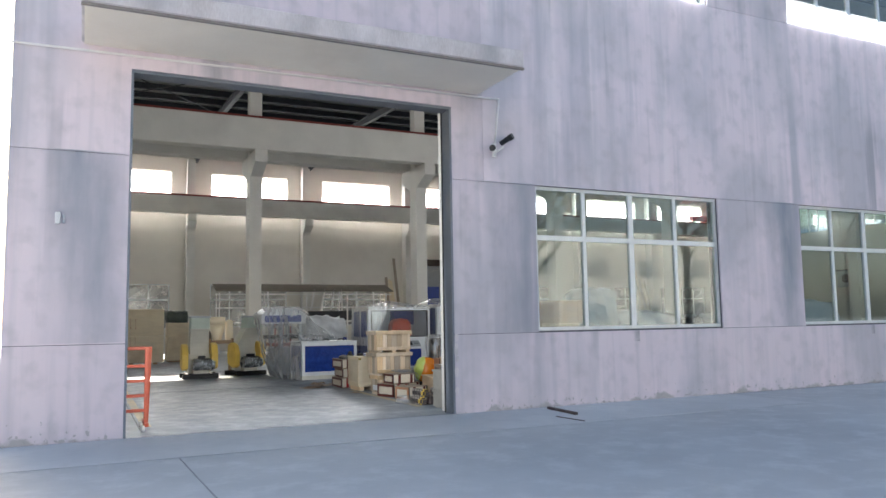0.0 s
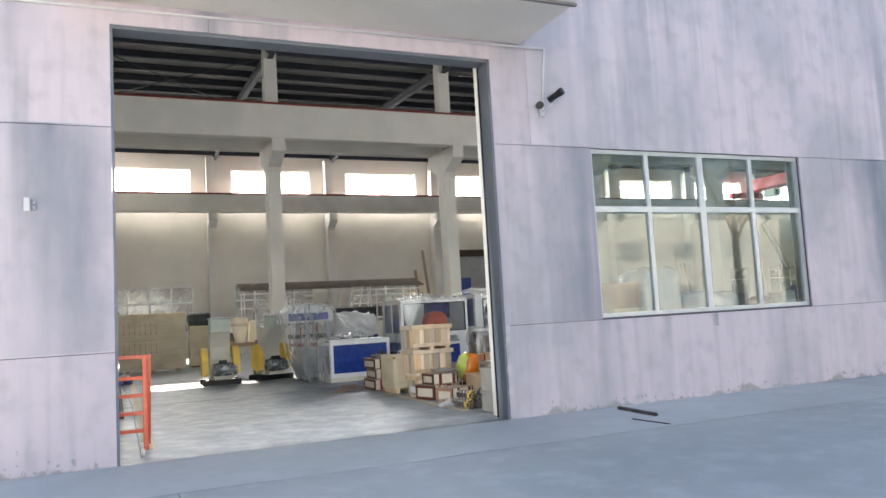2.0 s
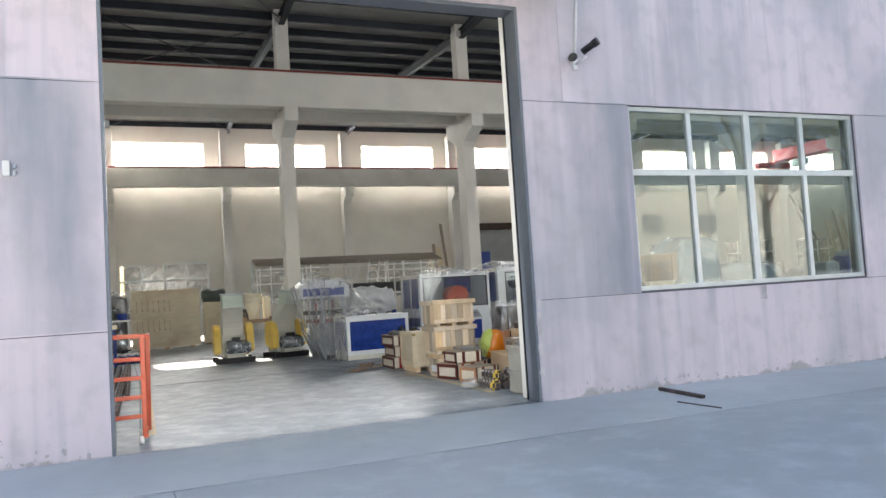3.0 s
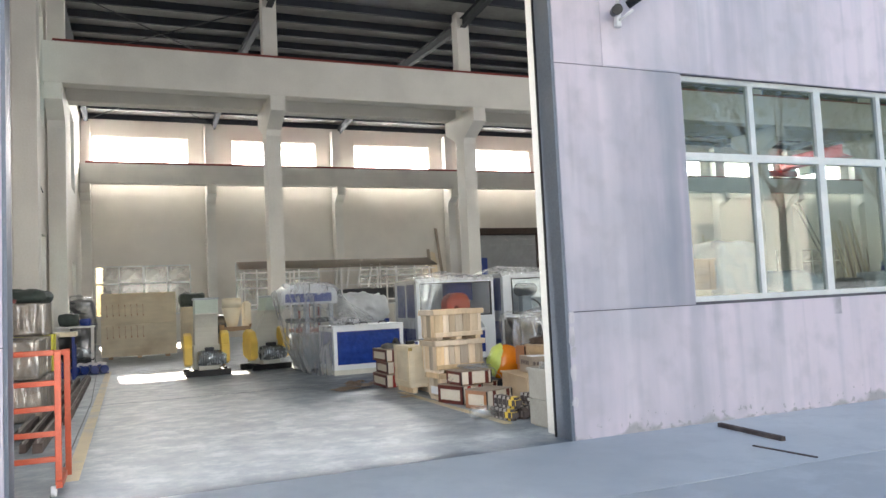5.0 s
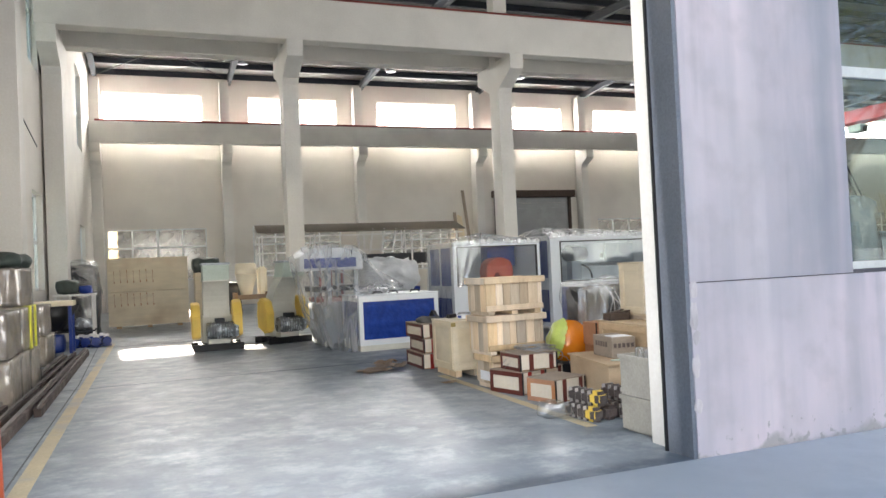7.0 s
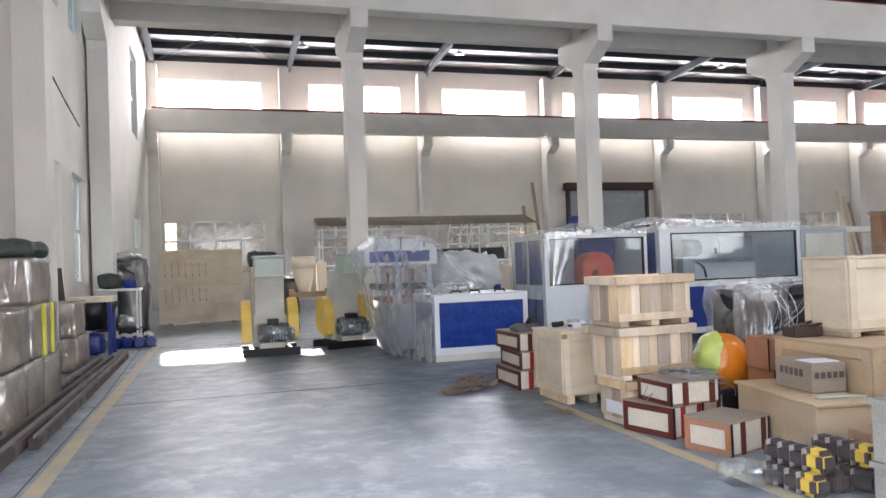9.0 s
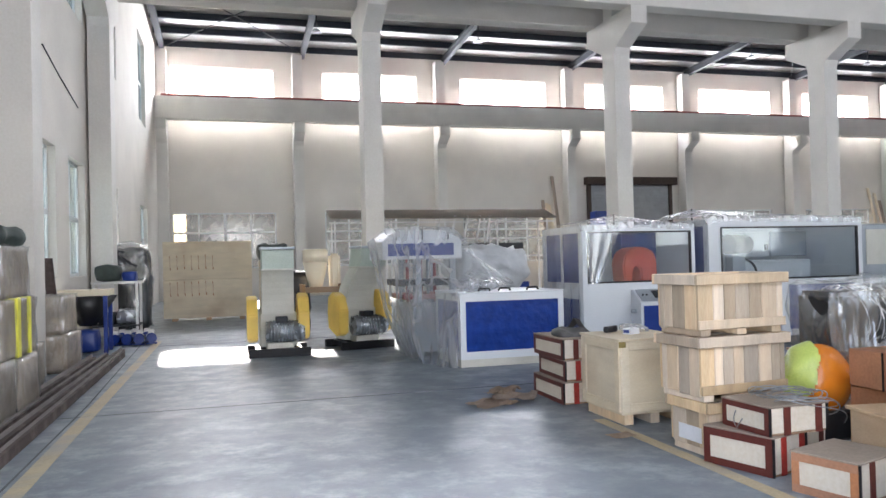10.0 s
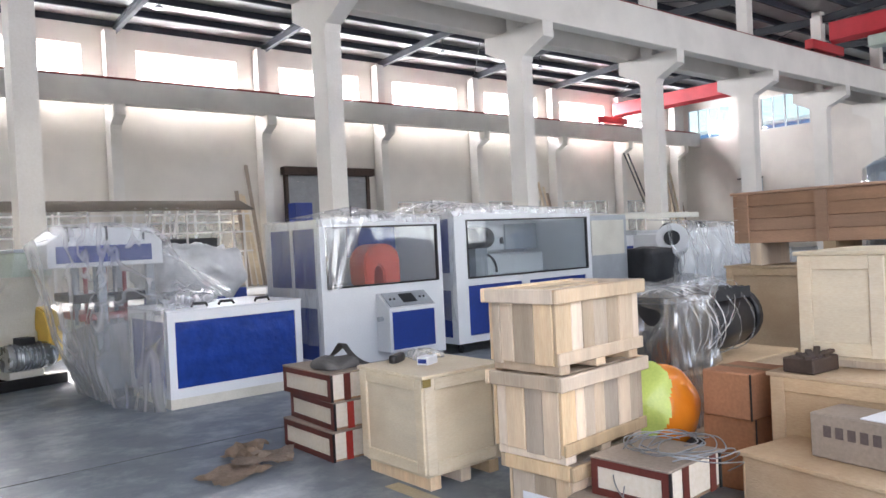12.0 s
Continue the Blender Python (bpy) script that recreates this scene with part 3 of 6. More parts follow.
# ---- materials of the things ----
PINE = mat("pine_boards", (0.80, 0.62, 0.42), 0.75, scale=1.6, dark=0.72, fine=26, stretch=(7, 7, 0.7), bump=0.3, vary=0.45, dirt=(0.46, 0.31, 0.20), dirt_amount=0.6)
PLY = mat("pale_plywood", (0.79, 0.68, 0.50), 0.65, scale=2.2, dark=0.84, fine=40, stretch=(1, 1, 4), bump=0.12, vary=0.1, dirt=(0.50, 0.36, 0.22), dirt_amount=0.6)
PLYDARK = mat("tan_plywood", (0.66, 0.49, 0.31), 0.65, scale=2.0, dark=0.8, fine=40, stretch=(1, 1, 4), bump=0.12, vary=0.1, dirt=(0.38, 0.24, 0.13), dirt_amount=0.6)
WHITEWOOD = mat("white_board", (0.74, 0.67, 0.55), 0.6, scale=3, dark=0.86, fine=40, vary=0.1, dirt=(0.5, 0.42, 0.3), dirt_amount=0.3)
TAPE = mat("brown_edging", (0.14, 0.03, 0.022), 0.45, scale=5, dark=0.65, bump=0.05)
TAPERED = mat("red_edging", (0.42, 0.04, 0.03), 0.4, scale=5, dark=0.75, bump=0.05)
CARDBOARD = mat("cardboard", (0.42, 0.27, 0.15), 0.85, scale=4, dark=0.82, fine=50, vary=0.2, dirt=(0.25, 0.15, 0.08), dirt_amount=0.3)
CARDRED = mat("rust_cardboard", (0.48, 0.22, 0.11), 0.7, scale=4, dark=0.75, fine=50, vary=0.15)
CASE = mat("red_brown_timber", (0.52, 0.31, 0.19), 0.75, scale=2.2, dark=0.75, fine=40, stretch=(1, 0.6, 6), bump=0.15, vary=0.2, dirt=(0.33, 0.19, 0.11), dirt_amount=0.4)
BRASS = mat("dull_brass", (0.42, 0.33, 0.13), 0.4, 0.7, scale=9, dark=0.7)
CARDGREY = mat("grey_cardboard", (0.33, 0.27, 0.215), 0.8, scale=4, dark=0.85, fine=50)
MWHITE = mat("machine_white", (0.74, 0.77, 0.80), 0.35, scale=2, dark=0.93, bump=0.03, dirt=(0.5, 0.5, 0.5), dirt_amount=0.15)
MBLUE = mat("machine_blue", (0.012, 0.045, 0.28), 0.35, scale=2.5, dark=0.75, bump=0.05)
MBLUEFILM = mat("blue_under_film", (0.012, 0.05, 0.30), 0.22, scale=5, dark=0.7, bump=0.9, fine=11)
MGREY = mat("machine_grey", (0.42, 0.46, 0.50), 0.4, 0.2, scale=3, dark=0.8, bump=0.05)
MDARK = mat("machine_dark", (0.032, 0.035, 0.04), 0.5, 0.3, scale=6, dark=0.6)
MORANGE = mat("orange_red_cover", (0.80, 0.10, 0.045), 0.4, scale=3, dark=0.8, bump=0.03)
RED = mat("dull_red", (0.35, 0.05, 0.05), 0.5, scale=5, dark=0.6)
YELLOW = mat("yellow_paint", (0.93, 0.64, 0.13), 0.4, scale=4, dark=0.85, bump=0.04, dirt=(0.4, 0.25, 0.08), dirt_amount=0.3)
HOPPER = mat("hopper_beige", (0.66, 0.65, 0.58), 0.5, scale=3, dark=0.85, bump=0.05, dirt=(0.3, 0.28, 0.22), dirt_amount=0.3)
HOPGREEN = mat("hopper_grey_green", (0.55, 0.63, 0.55), 0.5, scale=3, dark=0.85)
CREAM = mat("cream_sheet", (0.93, 0.82, 0.62), 0.5, scale=2, dark=0.9, bump=0.04)
MOTOR = mat("motor_foil", (0.56, 0.60, 0.64), 0.26, 0.6, scale=7, dark=0.4, bump=0.6, fine=25)
BLACKBASE = mat("black_steel", (0.012, 0.012, 0.014), 0.5, 0.3, scale=5, dark=0.6)
ORANGE = mat("orange_frame_paint", (0.46, 0.08, 0.035), 0.45, scale=6, dark=0.8, bump=0.04, dirt=(0.3, 0.12, 0.06), dirt_amount=0.4)
ORANGEBALL = mat("orange_housing", (0.90, 0.27, 0.02), 0.22, scale=2, dark=0.75, bump=0.15, fine=9)
LIME = mat("lime_film", (0.60, 0.72, 0.18), 0.3, scale=4, dark=0.8)
RUSTBEAM = mat("rusty_steel", (0.11, 0.08, 0.07), 0.75, 0.3, scale=6, dark=0.6, dirt=(0.28, 0.22, 0.19), dirt_amount=0.6, stretch=(4, 0.5, 4))
BEAMTOP = mat("pale_channel", (0.30, 0.27, 0.25), 0.8, scale=6, dark=0.7, stretch=(4, 0.5, 4))
TUB = mat("grey_tub_plastic", (0.40, 0.38, 0.33), 0.6, scale=4, dark=0.8, dirt=(0.2, 0.18, 0.15), dirt_amount=0.4)
ROLLDARK = mat("dark_woven_roll", (0.12, 0.095, 0.09), 0.7, scale=9, dark=0.6, fine=70, vary=0.3)
STRIPE = mat("pale_stripe", (0.50, 0.46, 0.43), 0.6, scale=8)
ROLLYELLOW = mat("yellow_label", (0.82, 0.58, 0.10), 0.5, scale=8, dark=0.8)
TARP = mat("dark_green_tarp", (0.06, 0.08, 0.07), 0.6, scale=6, dark=0.6, bump=0.5, fine=20)
PAPER = mat("white_paper", (0.80, 0.82, 0.86), 0.6, scale=8, dark=0.92)
SACKWHITE = mat("pale_dust_sheet", (0.66, 0.68, 0.70), 0.5, scale=4, dark=0.8, bump=0.5, fine=10)
YSTRAP = mat("yellow_tape", (0.85, 0.80, 0.08), 0.4, scale=8, dark=0.9)
SACK = mat("pale_blue_sack", (0.30, 0.38, 0.46), 0.55, scale=5, dark=0.8, bump=0.5, fine=14)
STRAP = mat("steel_strap", (0.36, 0.38, 0.40), 0.35, 0.7, scale=8)
BELT = mat("grey_web_belt", (0.13, 0.125, 0.12), 0.8, scale=9, dark=0.7)
SCRAP = mat("torn_cardboard", (0.55, 0.42, 0.31), 0.85, scale=5, dark=0.75, fine=50, vary=0.25)
CARDTRAY = mat("brown_tray", (0.20, 0.17, 0.14), 0.6, 0.2, scale=3, dark=0.75)
FJOINT = mat("floor_joint_dirt", (0.15, 0.16, 0.17), 0.9, scale=3, dark=0.7)
INK = mat("print_ink", (0.13, 0.10, 0.09), 0.7)
BROWNPOST = mat("brown_primer", (0.16, 0.035, 0.03), 0.6, scale=5, dark=0.6)


def film_mat(name, milk, tint=(0.96, 0.97, 0.98), gloss=0.18, fine=6.0, strength=0.8):
    """Polythene sheet: clear, milky and glossy together, with creases; milkier lines paint their highlights."""
    m, t, b = nodes_of(name)
    n, l = t.nodes, t.links
    n.remove(b)
    tr = n.new("ShaderNodeBsdfTransparent")
    tr.inputs[0].default_value = (0.97, 0.98, 0.99, 1)
    df = n.new("ShaderNodeBsdfDiffuse")
    df.inputs[0].default_value = (*tint, 1)
    tl = n.new("ShaderNodeBsdfTranslucent")
    tl.inputs[0].default_value = (*tint, 1)
    gl = n.new("ShaderNodeBsdfGlossy")
    gl.inputs["Roughness"].default_value = 0.12
    tc = n.new("ShaderNodeTexCoord")
    mp = n.new("ShaderNodeMapping")
    mp.inputs["Scale"].default_value = (1, 1, 0.2)
    l.new(tc.outputs["Object"], mp.inputs[0])
    nz = n.new("ShaderNodeTexNoise")
    nz.inputs["Scale"].default_value, nz.inputs["Detail"].default_value, nz.inputs["Distortion"].default_value = fine, 2.5, 0.6
    l.new(mp.outputs[0], nz.inputs["Vector"])
    bp = n.new("ShaderNodeBump")
    bp.inputs["Strength"].default_value, bp.inputs["Distance"].default_value = strength, 0.03
    l.new(nz.outputs["Fac"], bp.inputs["Height"])
    for s in (df, tl, gl):
        l.new(bp.outputs[0], s.inputs["Normal"])
    body = n.new("ShaderNodeMixShader")
    body.inputs[0].default_value = 0.55
    l.new(df.outputs[0], body.inputs[1])
    l.new(tl.outputs[0], body.inputs[2])
    mid = n.new("ShaderNodeMath")
    mid.operation = "SUBTRACT"
    mid.inputs[1].default_value = 0.5
    l.new(nz.outputs["Fac"], mid.inputs[0])
    away = n.new("ShaderNodeMath")
    away.operation = "ABSOLUTE"
    l.new(mid.outputs[0], away.inputs[0])
    milk_glint = n.new("ShaderNodeMapRange")
    milk_glint.inputs["From Min"].default_value, milk_glint.inputs["From Max"].default_value = 0.0, 0.05
    milk_glint.inputs["To Min"].default_value, milk_glint.inputs["To Max"].default_value = min(0.95, milk * 1.7), milk * 0.75
    l.new(away.outputs[0], milk_glint.inputs["Value"])
    m1 = n.new("ShaderNodeMixShader")
    l.new(milk_glint.outputs[0], m1.inputs[0])
    l.new(tr.outputs[0], m1.inputs[1])
    l.new(body.outputs[0], m1.inputs[2])
    m2 = n.new("ShaderNodeMixShader")
    m2.inputs[0].default_value = gloss
    l.new(m1.outputs[0], m2.inputs[1])
    l.new(gl.outputs[0], m2.inputs[2])
    l.new(m2.outputs[0], n["Material Output"].inputs[0])
    return m


FILM = film_mat("polythene", 0.26, gloss=0.14, fine=3.0, strength=0.7)
FILMTHICK = film_mat("polythene_layers", 0.3, gloss=0.14, fine=5.0)
FILMCLEAR = film_mat("tight_film", 0.13, gloss=0.2, fine=7, strength=1.0)
CRINKLE = film_mat("crinkled_wrap", 0.13, gloss=0.2, fine=13, strength=1.0)
CLEAR = glass_mat("machine_glass", (0.9, 0.93, 0.94), 0.95, 0.03)
WRAP = film_mat("stretch_wrap", 0.09, (0.80, 0.79, 0.77), 0.2, 9.0, 1.0)
WRAPBODY = mat("wrapped_goods", (0.52, 0.43, 0.34), 0.5, scale=4, dark=0.45, bump=1.0, fine=11, vary=0.15)


def loft(rows, wrinkle=0.0, seed=0.0, folds=7.0, nu=40, nv=26):
    """A sheet lofted between polylines (each a list of points), with hanging folds that grow downward."""
    bm = bmesh.new()

    def along(pts, u):
        pts = [Vector(p) for p in pts]
        ls = [(b - a).length for a, b in zip(pts, pts[1:])]
        d = u * sum(ls)
        for a, b, s in zip(pts, pts[1:], ls):
            if d <= s or b is pts[-1]:
                return a.lerp(b, min(1, d / s if s else 0))
            d -= s
        return pts[-1]
    grid = []
    for j in range(nv + 1):
        v = j / nv * (len(rows) - 1)
        k = min(int(v), len(rows) - 2)
        row = []
        for i in range(nu + 1):
            u = i / nu
            p = along(rows[k], u).lerp(along(rows[k + 1], u), v - k)
            w = wrinkle * (0.25 + j / nv)
            q = Vector((p.x * 2.2 + seed, p.y * 2.2, p.z * 1.1))
            p = p + w * Vector((noise.noise(q * 2), noise.noise(q * 2 + Vector((9, 3, 1))), 0.5 * noise.noise(q * 2 + Vector((2, 7, 5)))))
            p = p + 0.7 * w * math.sin(u * folds * 6.28 + 3 * noise.noise(q)) * Vector((0.7, -0.7, 0))
            row.append(bm.verts.new(p))
        grid.append(row)
    for a, b in zip(grid, grid[1:]):
        for i in range(nu):
            bm.faces.new((a[i], a[i + 1], b[i + 1], b[i])).smooth = True
    return bm


def lump(size, seed, amount=0.05, cuts=7, round_=0.35):
    """A soft, wrinkled block of that size, standing on z = 0."""
    bm = bmesh.new()
    bmesh.ops.create_cube(bm, size=2)
    bmesh.ops.subdivide_edges(bm, edges=bm.edges, cuts=cuts, use_grid_fill=True)
    for v in bm.verts:
        c = v.co.copy()
        s = c.normalized() * 1.2
        c = c.lerp(s, round_)
        p = Vector((c.x * size[0] / 2, c.y * size[1] / 2, c.z * size[2] / 2))
        k = p * 5 + Vector((seed, seed * 2, seed * 3))
        p += amount * Vector((noise.noise(k), noise.noise(k + Vector((5, 0, 0))), noise.noise(k + Vector((0, 5, 0)))))
        v.co = p
    low = min(v.co.z for v in bm.verts)
    for v in bm.verts:
        v.co.z = max(0, v.co.z - low - amount * 0.5)
    for f in bm.faces:
        f.smooth = True
    return bm


def shared(bm, material):
    me = bpy.data.meshes.new("piece")
    bm.to_mesh(me)
    bm.free()
    me.materials.append(material)
    return me


# ---- outside ----
def cctv():
    cam_ob = thing("security_camera", pose(5.23, -0.01, 3.98), "pair of small black security cameras on a white wall bracket", "security camera")
    part("bracket", bevel(boxes((-0.03, 0.03, -0.05, 0.0, -0.09, 0.12)), 0.006), PVC, cam_ob, "white bracket")
    bm = bmesh.new()
    rod(bm, (0, -0.04, -0.03), (0.12, -0.12, 0.06), 0.014)
    rod(bm, (0, -0.04, 0.02), (-0.08, -0.1, 0.05), 0.014)
    part("arm", bm, PVC, cam_ob)
    for a, b in (((0.09, -0.08, 0.12), (0.19, -0.24, 0.20)), ((-0.06, -0.06, 0.04), (-0.14, -0.22, 0.0))):
        m, d = between(a, b)
        body = part("camera_body", cyl(0.042, 0, d, m, 16), BLACKPL, cam_ob)
        part("lens_hood", cyl(0.05, d - 0.05, d + 0.02, m, 16), BLACKPL, body)
    box = thing("junction_box", pose(-0.75, -0.004, 2.6), "small white junction box with two clips on the facade", "junction box")
    part("box", bevel(boxes((-0.06, 0.0, -0.045, 0.0, 0, 0.14)), 0.006), PVC, box)
    part("clip", bevel(boxes((0.02, 0.05, -0.03, 0.0, 0.01, 0.05)), 0.004), MGREY, box)
    part("clip", bevel(boxes((0.02, 0.05, -0.03, 0.0, 0.07, 0.11)), 0.004), MGREY, box)
    bm = bmesh.new()
    rod(bm, (-1.34, -0.022, 4.77), (5.336, -0.022, 4.82), 0.016)
    rod(bm, (5.336, -0.022, 4.835), (5.25, -0.022, 4.08), 0.016)
    tagged(part("conduit", bm, PVC), "thin white plastic conduit along the facade", "pipe")


cctv()
bm = bmesh.new()
bar(bm, (5.97, -0.22, 0.025), (5.9, -1.05, 0.025), 0.05, 0.04)
tagged(part("steel_angle", bevel(bm, 0.004), RUSTBEAM), "rusty steel angle lying on the yard concrete", "steel bar")
# crack in the concrete, put in as a thin dark bar
bm = bmesh.new()
bar(bm, (5.55, -1.06, 0.012), (5.6, -1.65, 0.012), 0.018, 0.012)
tagged(part("yard_crack", bm, RUSTBEAM), "crack in the yard concrete, built as a thin dark bar", "steel bar")
# expansion joints in the yard
bm = bmesh.new()
for a, b in (((0.46, -1.6), (0.56, -5.2)), ((-9, -9.4), (14, -10.4))):
    bar(bm, (*a, 0.0025), (*b, 0.0025), 0.012, 0.005)
structure("yard_joint", bm, YJOINT, "dark joint lines in the yard concrete", "joint")

# the yard left of the hall: pallets of goods and a low shed
shed = thing("shed", pose(-26, 30, 0), "low pale metal-clad shed beyond the yard", "building")
part("wall", boxes((-14, 5, 0, 0.2, 0, 4.2), (-14, -13.8, 0.2, 9, 0, 4.2), (4.8, 5, 0.2, 9, 0, 4.2), (-13.8, 4.8, 8.8, 9, 0, 4.2)), WHITESHEET, shed)
part("roof", prism([(-0.3, 4.2), (9.3, 4.2), (9.3, 4.4), (4.5, 5.3), (-0.3, 4.4)], -14.3, 5.3, "x"), MGREY, shed)
part("door", boxes((-4, -1.5, -0.05, -0.003, 0.006, 3)), STEEL_GREY, shed)
pal = thing("crate", pose(-2.6, 1.2, 0.0, 0, 0, 8), "tan wooden crate on skids in the yard", "crate")
part("body", bevel(boxes((-0.9, 0.9, 0, 1.1, 0.1, 0.5)), 0.01), CARDBOARD, pal)
part("lid", bevel(boxes((-0.95, 0.95, -0.05, 1.15, 0.5, 0.56)), 0.01), WHITEWOOD, pal)
for x in (-0.8, 0, 0.8):
    part("skid", boxes((x - 0.05, x + 0.05, 0, 1.1, 0, 0.1)), PINE, pal)
roll = thing("foam_roll", pose(-2.6, 1.7, 0.56, 0, 0, 10), "cream roll of foam lying on a crate", "roll")
part("roll", cyl(0.28, -0.85, 0.85, pose(0, 0, 0.28, 0, 90, 0), 24), CREAM, roll)

# across the yard, behind the walk: unseen building added for bounce light, and trees
opp = thing("office_building", pose(0, -46, 0), "long pale unseen building added across the yard to bounce light", "building")
part("wall", boxes((-40, 60, -8, 0, 0, 9)), WHITESHEET, opp)
part("roof", bevel(boxes((-40.4, 60.4, -8.4, 0.4, 9, 9.4)), 0.05), MGREY, opp)
win_me = shared(boxes((-1.1, 1.1, -0.02, 0.03, 0, 1.6)), MGREY)
for i in range(16):
    for z in (1.1, 5.2):
        piece("window", win_me, opp, pose(-36 + i * 6, 0.02, z))


LEAF = mat("tree_leaf", (0.07, 0.10, 0.03), 0.6, scale=3, dark=0.6, vary=0.3)
BARK = mat("tree_bark", (0.12, 0.09, 0.07), 0.9, scale=8, dark=0.6, bump=0.8)


def tree(x, y, h, seed):
    rng = random.Random(seed)
    ob = thing("tree", pose(x, y, 0), "leafy broad-crowned yard tree", "tree", "yard trees")
    bm = bmesh.new()
    add_cyl(bm, 0.17, 0, h * 0.45, None, 10, 0.11)
    tips = []
    for i in range(9):
        a = i * 2.4 + rng.random()
        tip = Vector((math.cos(a) * h * 0.28, math.sin(a) * h * 0.28, h * (0.6 + 0.3 * rng.random())))
        m, d = between((0, 0, h * (0.3 + 0.016 * i)), tip)
        add_cyl(bm, 0.07, 0, d, m, 7, 0.02)
        tips.append(tip)
    part("trunk", bm, BARK, ob)
    verts, faces = [], []
    for i in range(5200):
        t0 = rng.choice(tips)
        p = t0 + Vector((rng.gauss(0, h * 0.09), rng.gauss(0, h * 0.09), rng.gauss(0, h * 0.075)))
        u = Vector((rng.gauss(0, 1), rng.gauss(0, 1), rng.gauss(0, 1))).normalized() * 0.09
        w = u.orthogonal().normalized() * 0.05
        k = len(verts)
        verts += [p - u, p + w, p + u, p - w]
        faces.append((k, k + 1, k + 2, k + 3))
    me = bpy.data.meshes.new("crown")
    me.from_pydata([tuple(v) for v in verts], [], faces)
    me.materials.append(LEAF)
    crown = new("crown", me)
    crown.parent = ob


for i, (tx, ty, th) in enumerate(((10.5, -13.5, 8.0), (29, -15, 13.0), (38, -18, 13.5), (6.0, -19, 8.5), (47, -20, 10))):
    tree(tx, ty, th, 30 + i)
tree(15.5, -15, 10.0, 4)
tree(22.5, -14, 12.0, 5)

# neighbour behind the far wall
nb = thing("warehouse", pose(0, 39, 0), "grey neighbouring warehouse behind the hall", "building")
part("wall", boxes((-0.5, 70, 0, 10, 0, 4.6)), BARK, nb)
part("roof", boxes((-0.8, 70.3, -0.3, 10.3, 4.6, 4.9)), WHITESHEET, nb)
blue = thing("warehouse", pose(62, 0, 0), "blue-clad neighbouring warehouse beyond the end wall", "building")
part("wall", boxes((0, 10, -20, 60, 0, 9.6)), BLUESHEET, blue)
part("roof", boxes((-0.3, 10.3, -20.3, 60.3, 9.6, 9.9)), WHITESHEET, blue)

# ---- floor markings ----
bm = boxes((0.28, 0.40, 1.0, 13.5, 0.006, 0.0085))
structure("floor_line", bm, LINE, "worn yellow line painted along the aisle", "floor line")
structure("floor_line", boxes((4.40, 4.50, 1.2, 4.6, 0.006, 0.0085)), LINE, "worn yellow line painted along the crates", "floor line")
bm = bmesh.new()
for a, b in (((0.24, 0.4), (0.24, 7.0)), ((0.24, 7.0), (0.02, 16.0)), ((-1.0, 6.4), (9.0, 6.5)), ((0.24, 12.5), (9.0, 12.6)), ((2.6, 12.5), (2.7, 24.0))):
    bar(bm, (*a, 0.0065), (*b, 0.0065), 0.014, 0.004)
structure("floor_joint", bm, FJOINT, "dark sawn joints in the hall floor", "joint")


# ---- things by the aisle, left side ----
def ladder_trolley():
    ob = thing("ladder_frame", pose(0, 0, 0.006), "orange tubular steel frame on small castors beside the doorway", "trolley")
    for x, y in ((0.29, 0.55), (-0.5, 0.55), (0.33, 0.95), (-0.5, 0.95)):
        bm = bmesh.new()
        bar(bm, (x, y, 0.07), (x + (0.012 if y > 0.6 else 0.0), 0.55 + (y - 0.55) * 0.45, 1.08), 0.045, 0.045)
        part("post", bevel(bm, 0.004), ORANGE, ob)
    for z in (0.27, 0.46, 0.65, 0.84, 1.07):
        part("rung", bevel(boxes((-0.48, 0.27, 0.53, 0.57, z - 0.02, z + 0.02)), 0.004), ORANGE, ob)
    bm = bmesh.new()
    bar(bm, (-0.5, 0.73, 1.06), (0.34, 0.73, 1.06), 0.04, 0.04)
    part("rung", bm, ORANGE, ob)
    for x in (0.3, -0.5):
        bm = bmesh.new()
        bar(bm, (x, 0.45, 0.09), (x, 1.05, 0.09), 0.045, 0.045)
        part("foot_rail", bm, ORANGE, ob)
        for y in (0.5, 1.0):
            w = part("castor", cyl(0.04, -0.02, 0.02, pose(x - 0.04, y, 0.04, 0, 90, 0), 14), PVC, ob, "white castor")


ladder_trolley()


def wrapped_block(x0, x1, y0, y1, z0, z1, seed, tape=False):
    ob = thing("wrapped_pack", pose((x0 + x1) / 2, (y0 + y1) / 2, z0), "pack of goods in clear stretch film" + (" with yellow tape" if tape else ""), "pack", "wrapped packs by the gable wall")
    s = (x1 - x0, y1 - y0, z1 - z0)
    part("pack_body", lump((s[0] - 0.03, s[1] - 0.03, s[2] - 0.01), seed, 0.018, 9, 0.04), WRAPBODY, ob)
    part("film", lump((s[0], s[1], s[2]), seed + 0.3, 0.022, 9, 0.035), WRAP, ob, "creased clear film")
    if tape:
        for y in (-0.16, 0.26):
            w = 0.1 if y < 0 else 0.05
            part("tape", bevel(boxes((-s[0] / 2 - 0.012, s[0] / 2 + 0.012, y, y + w, 0.0, s[2] + 0.006)), 0.004), YSTRAP, ob, "yellow tape")
    return ob


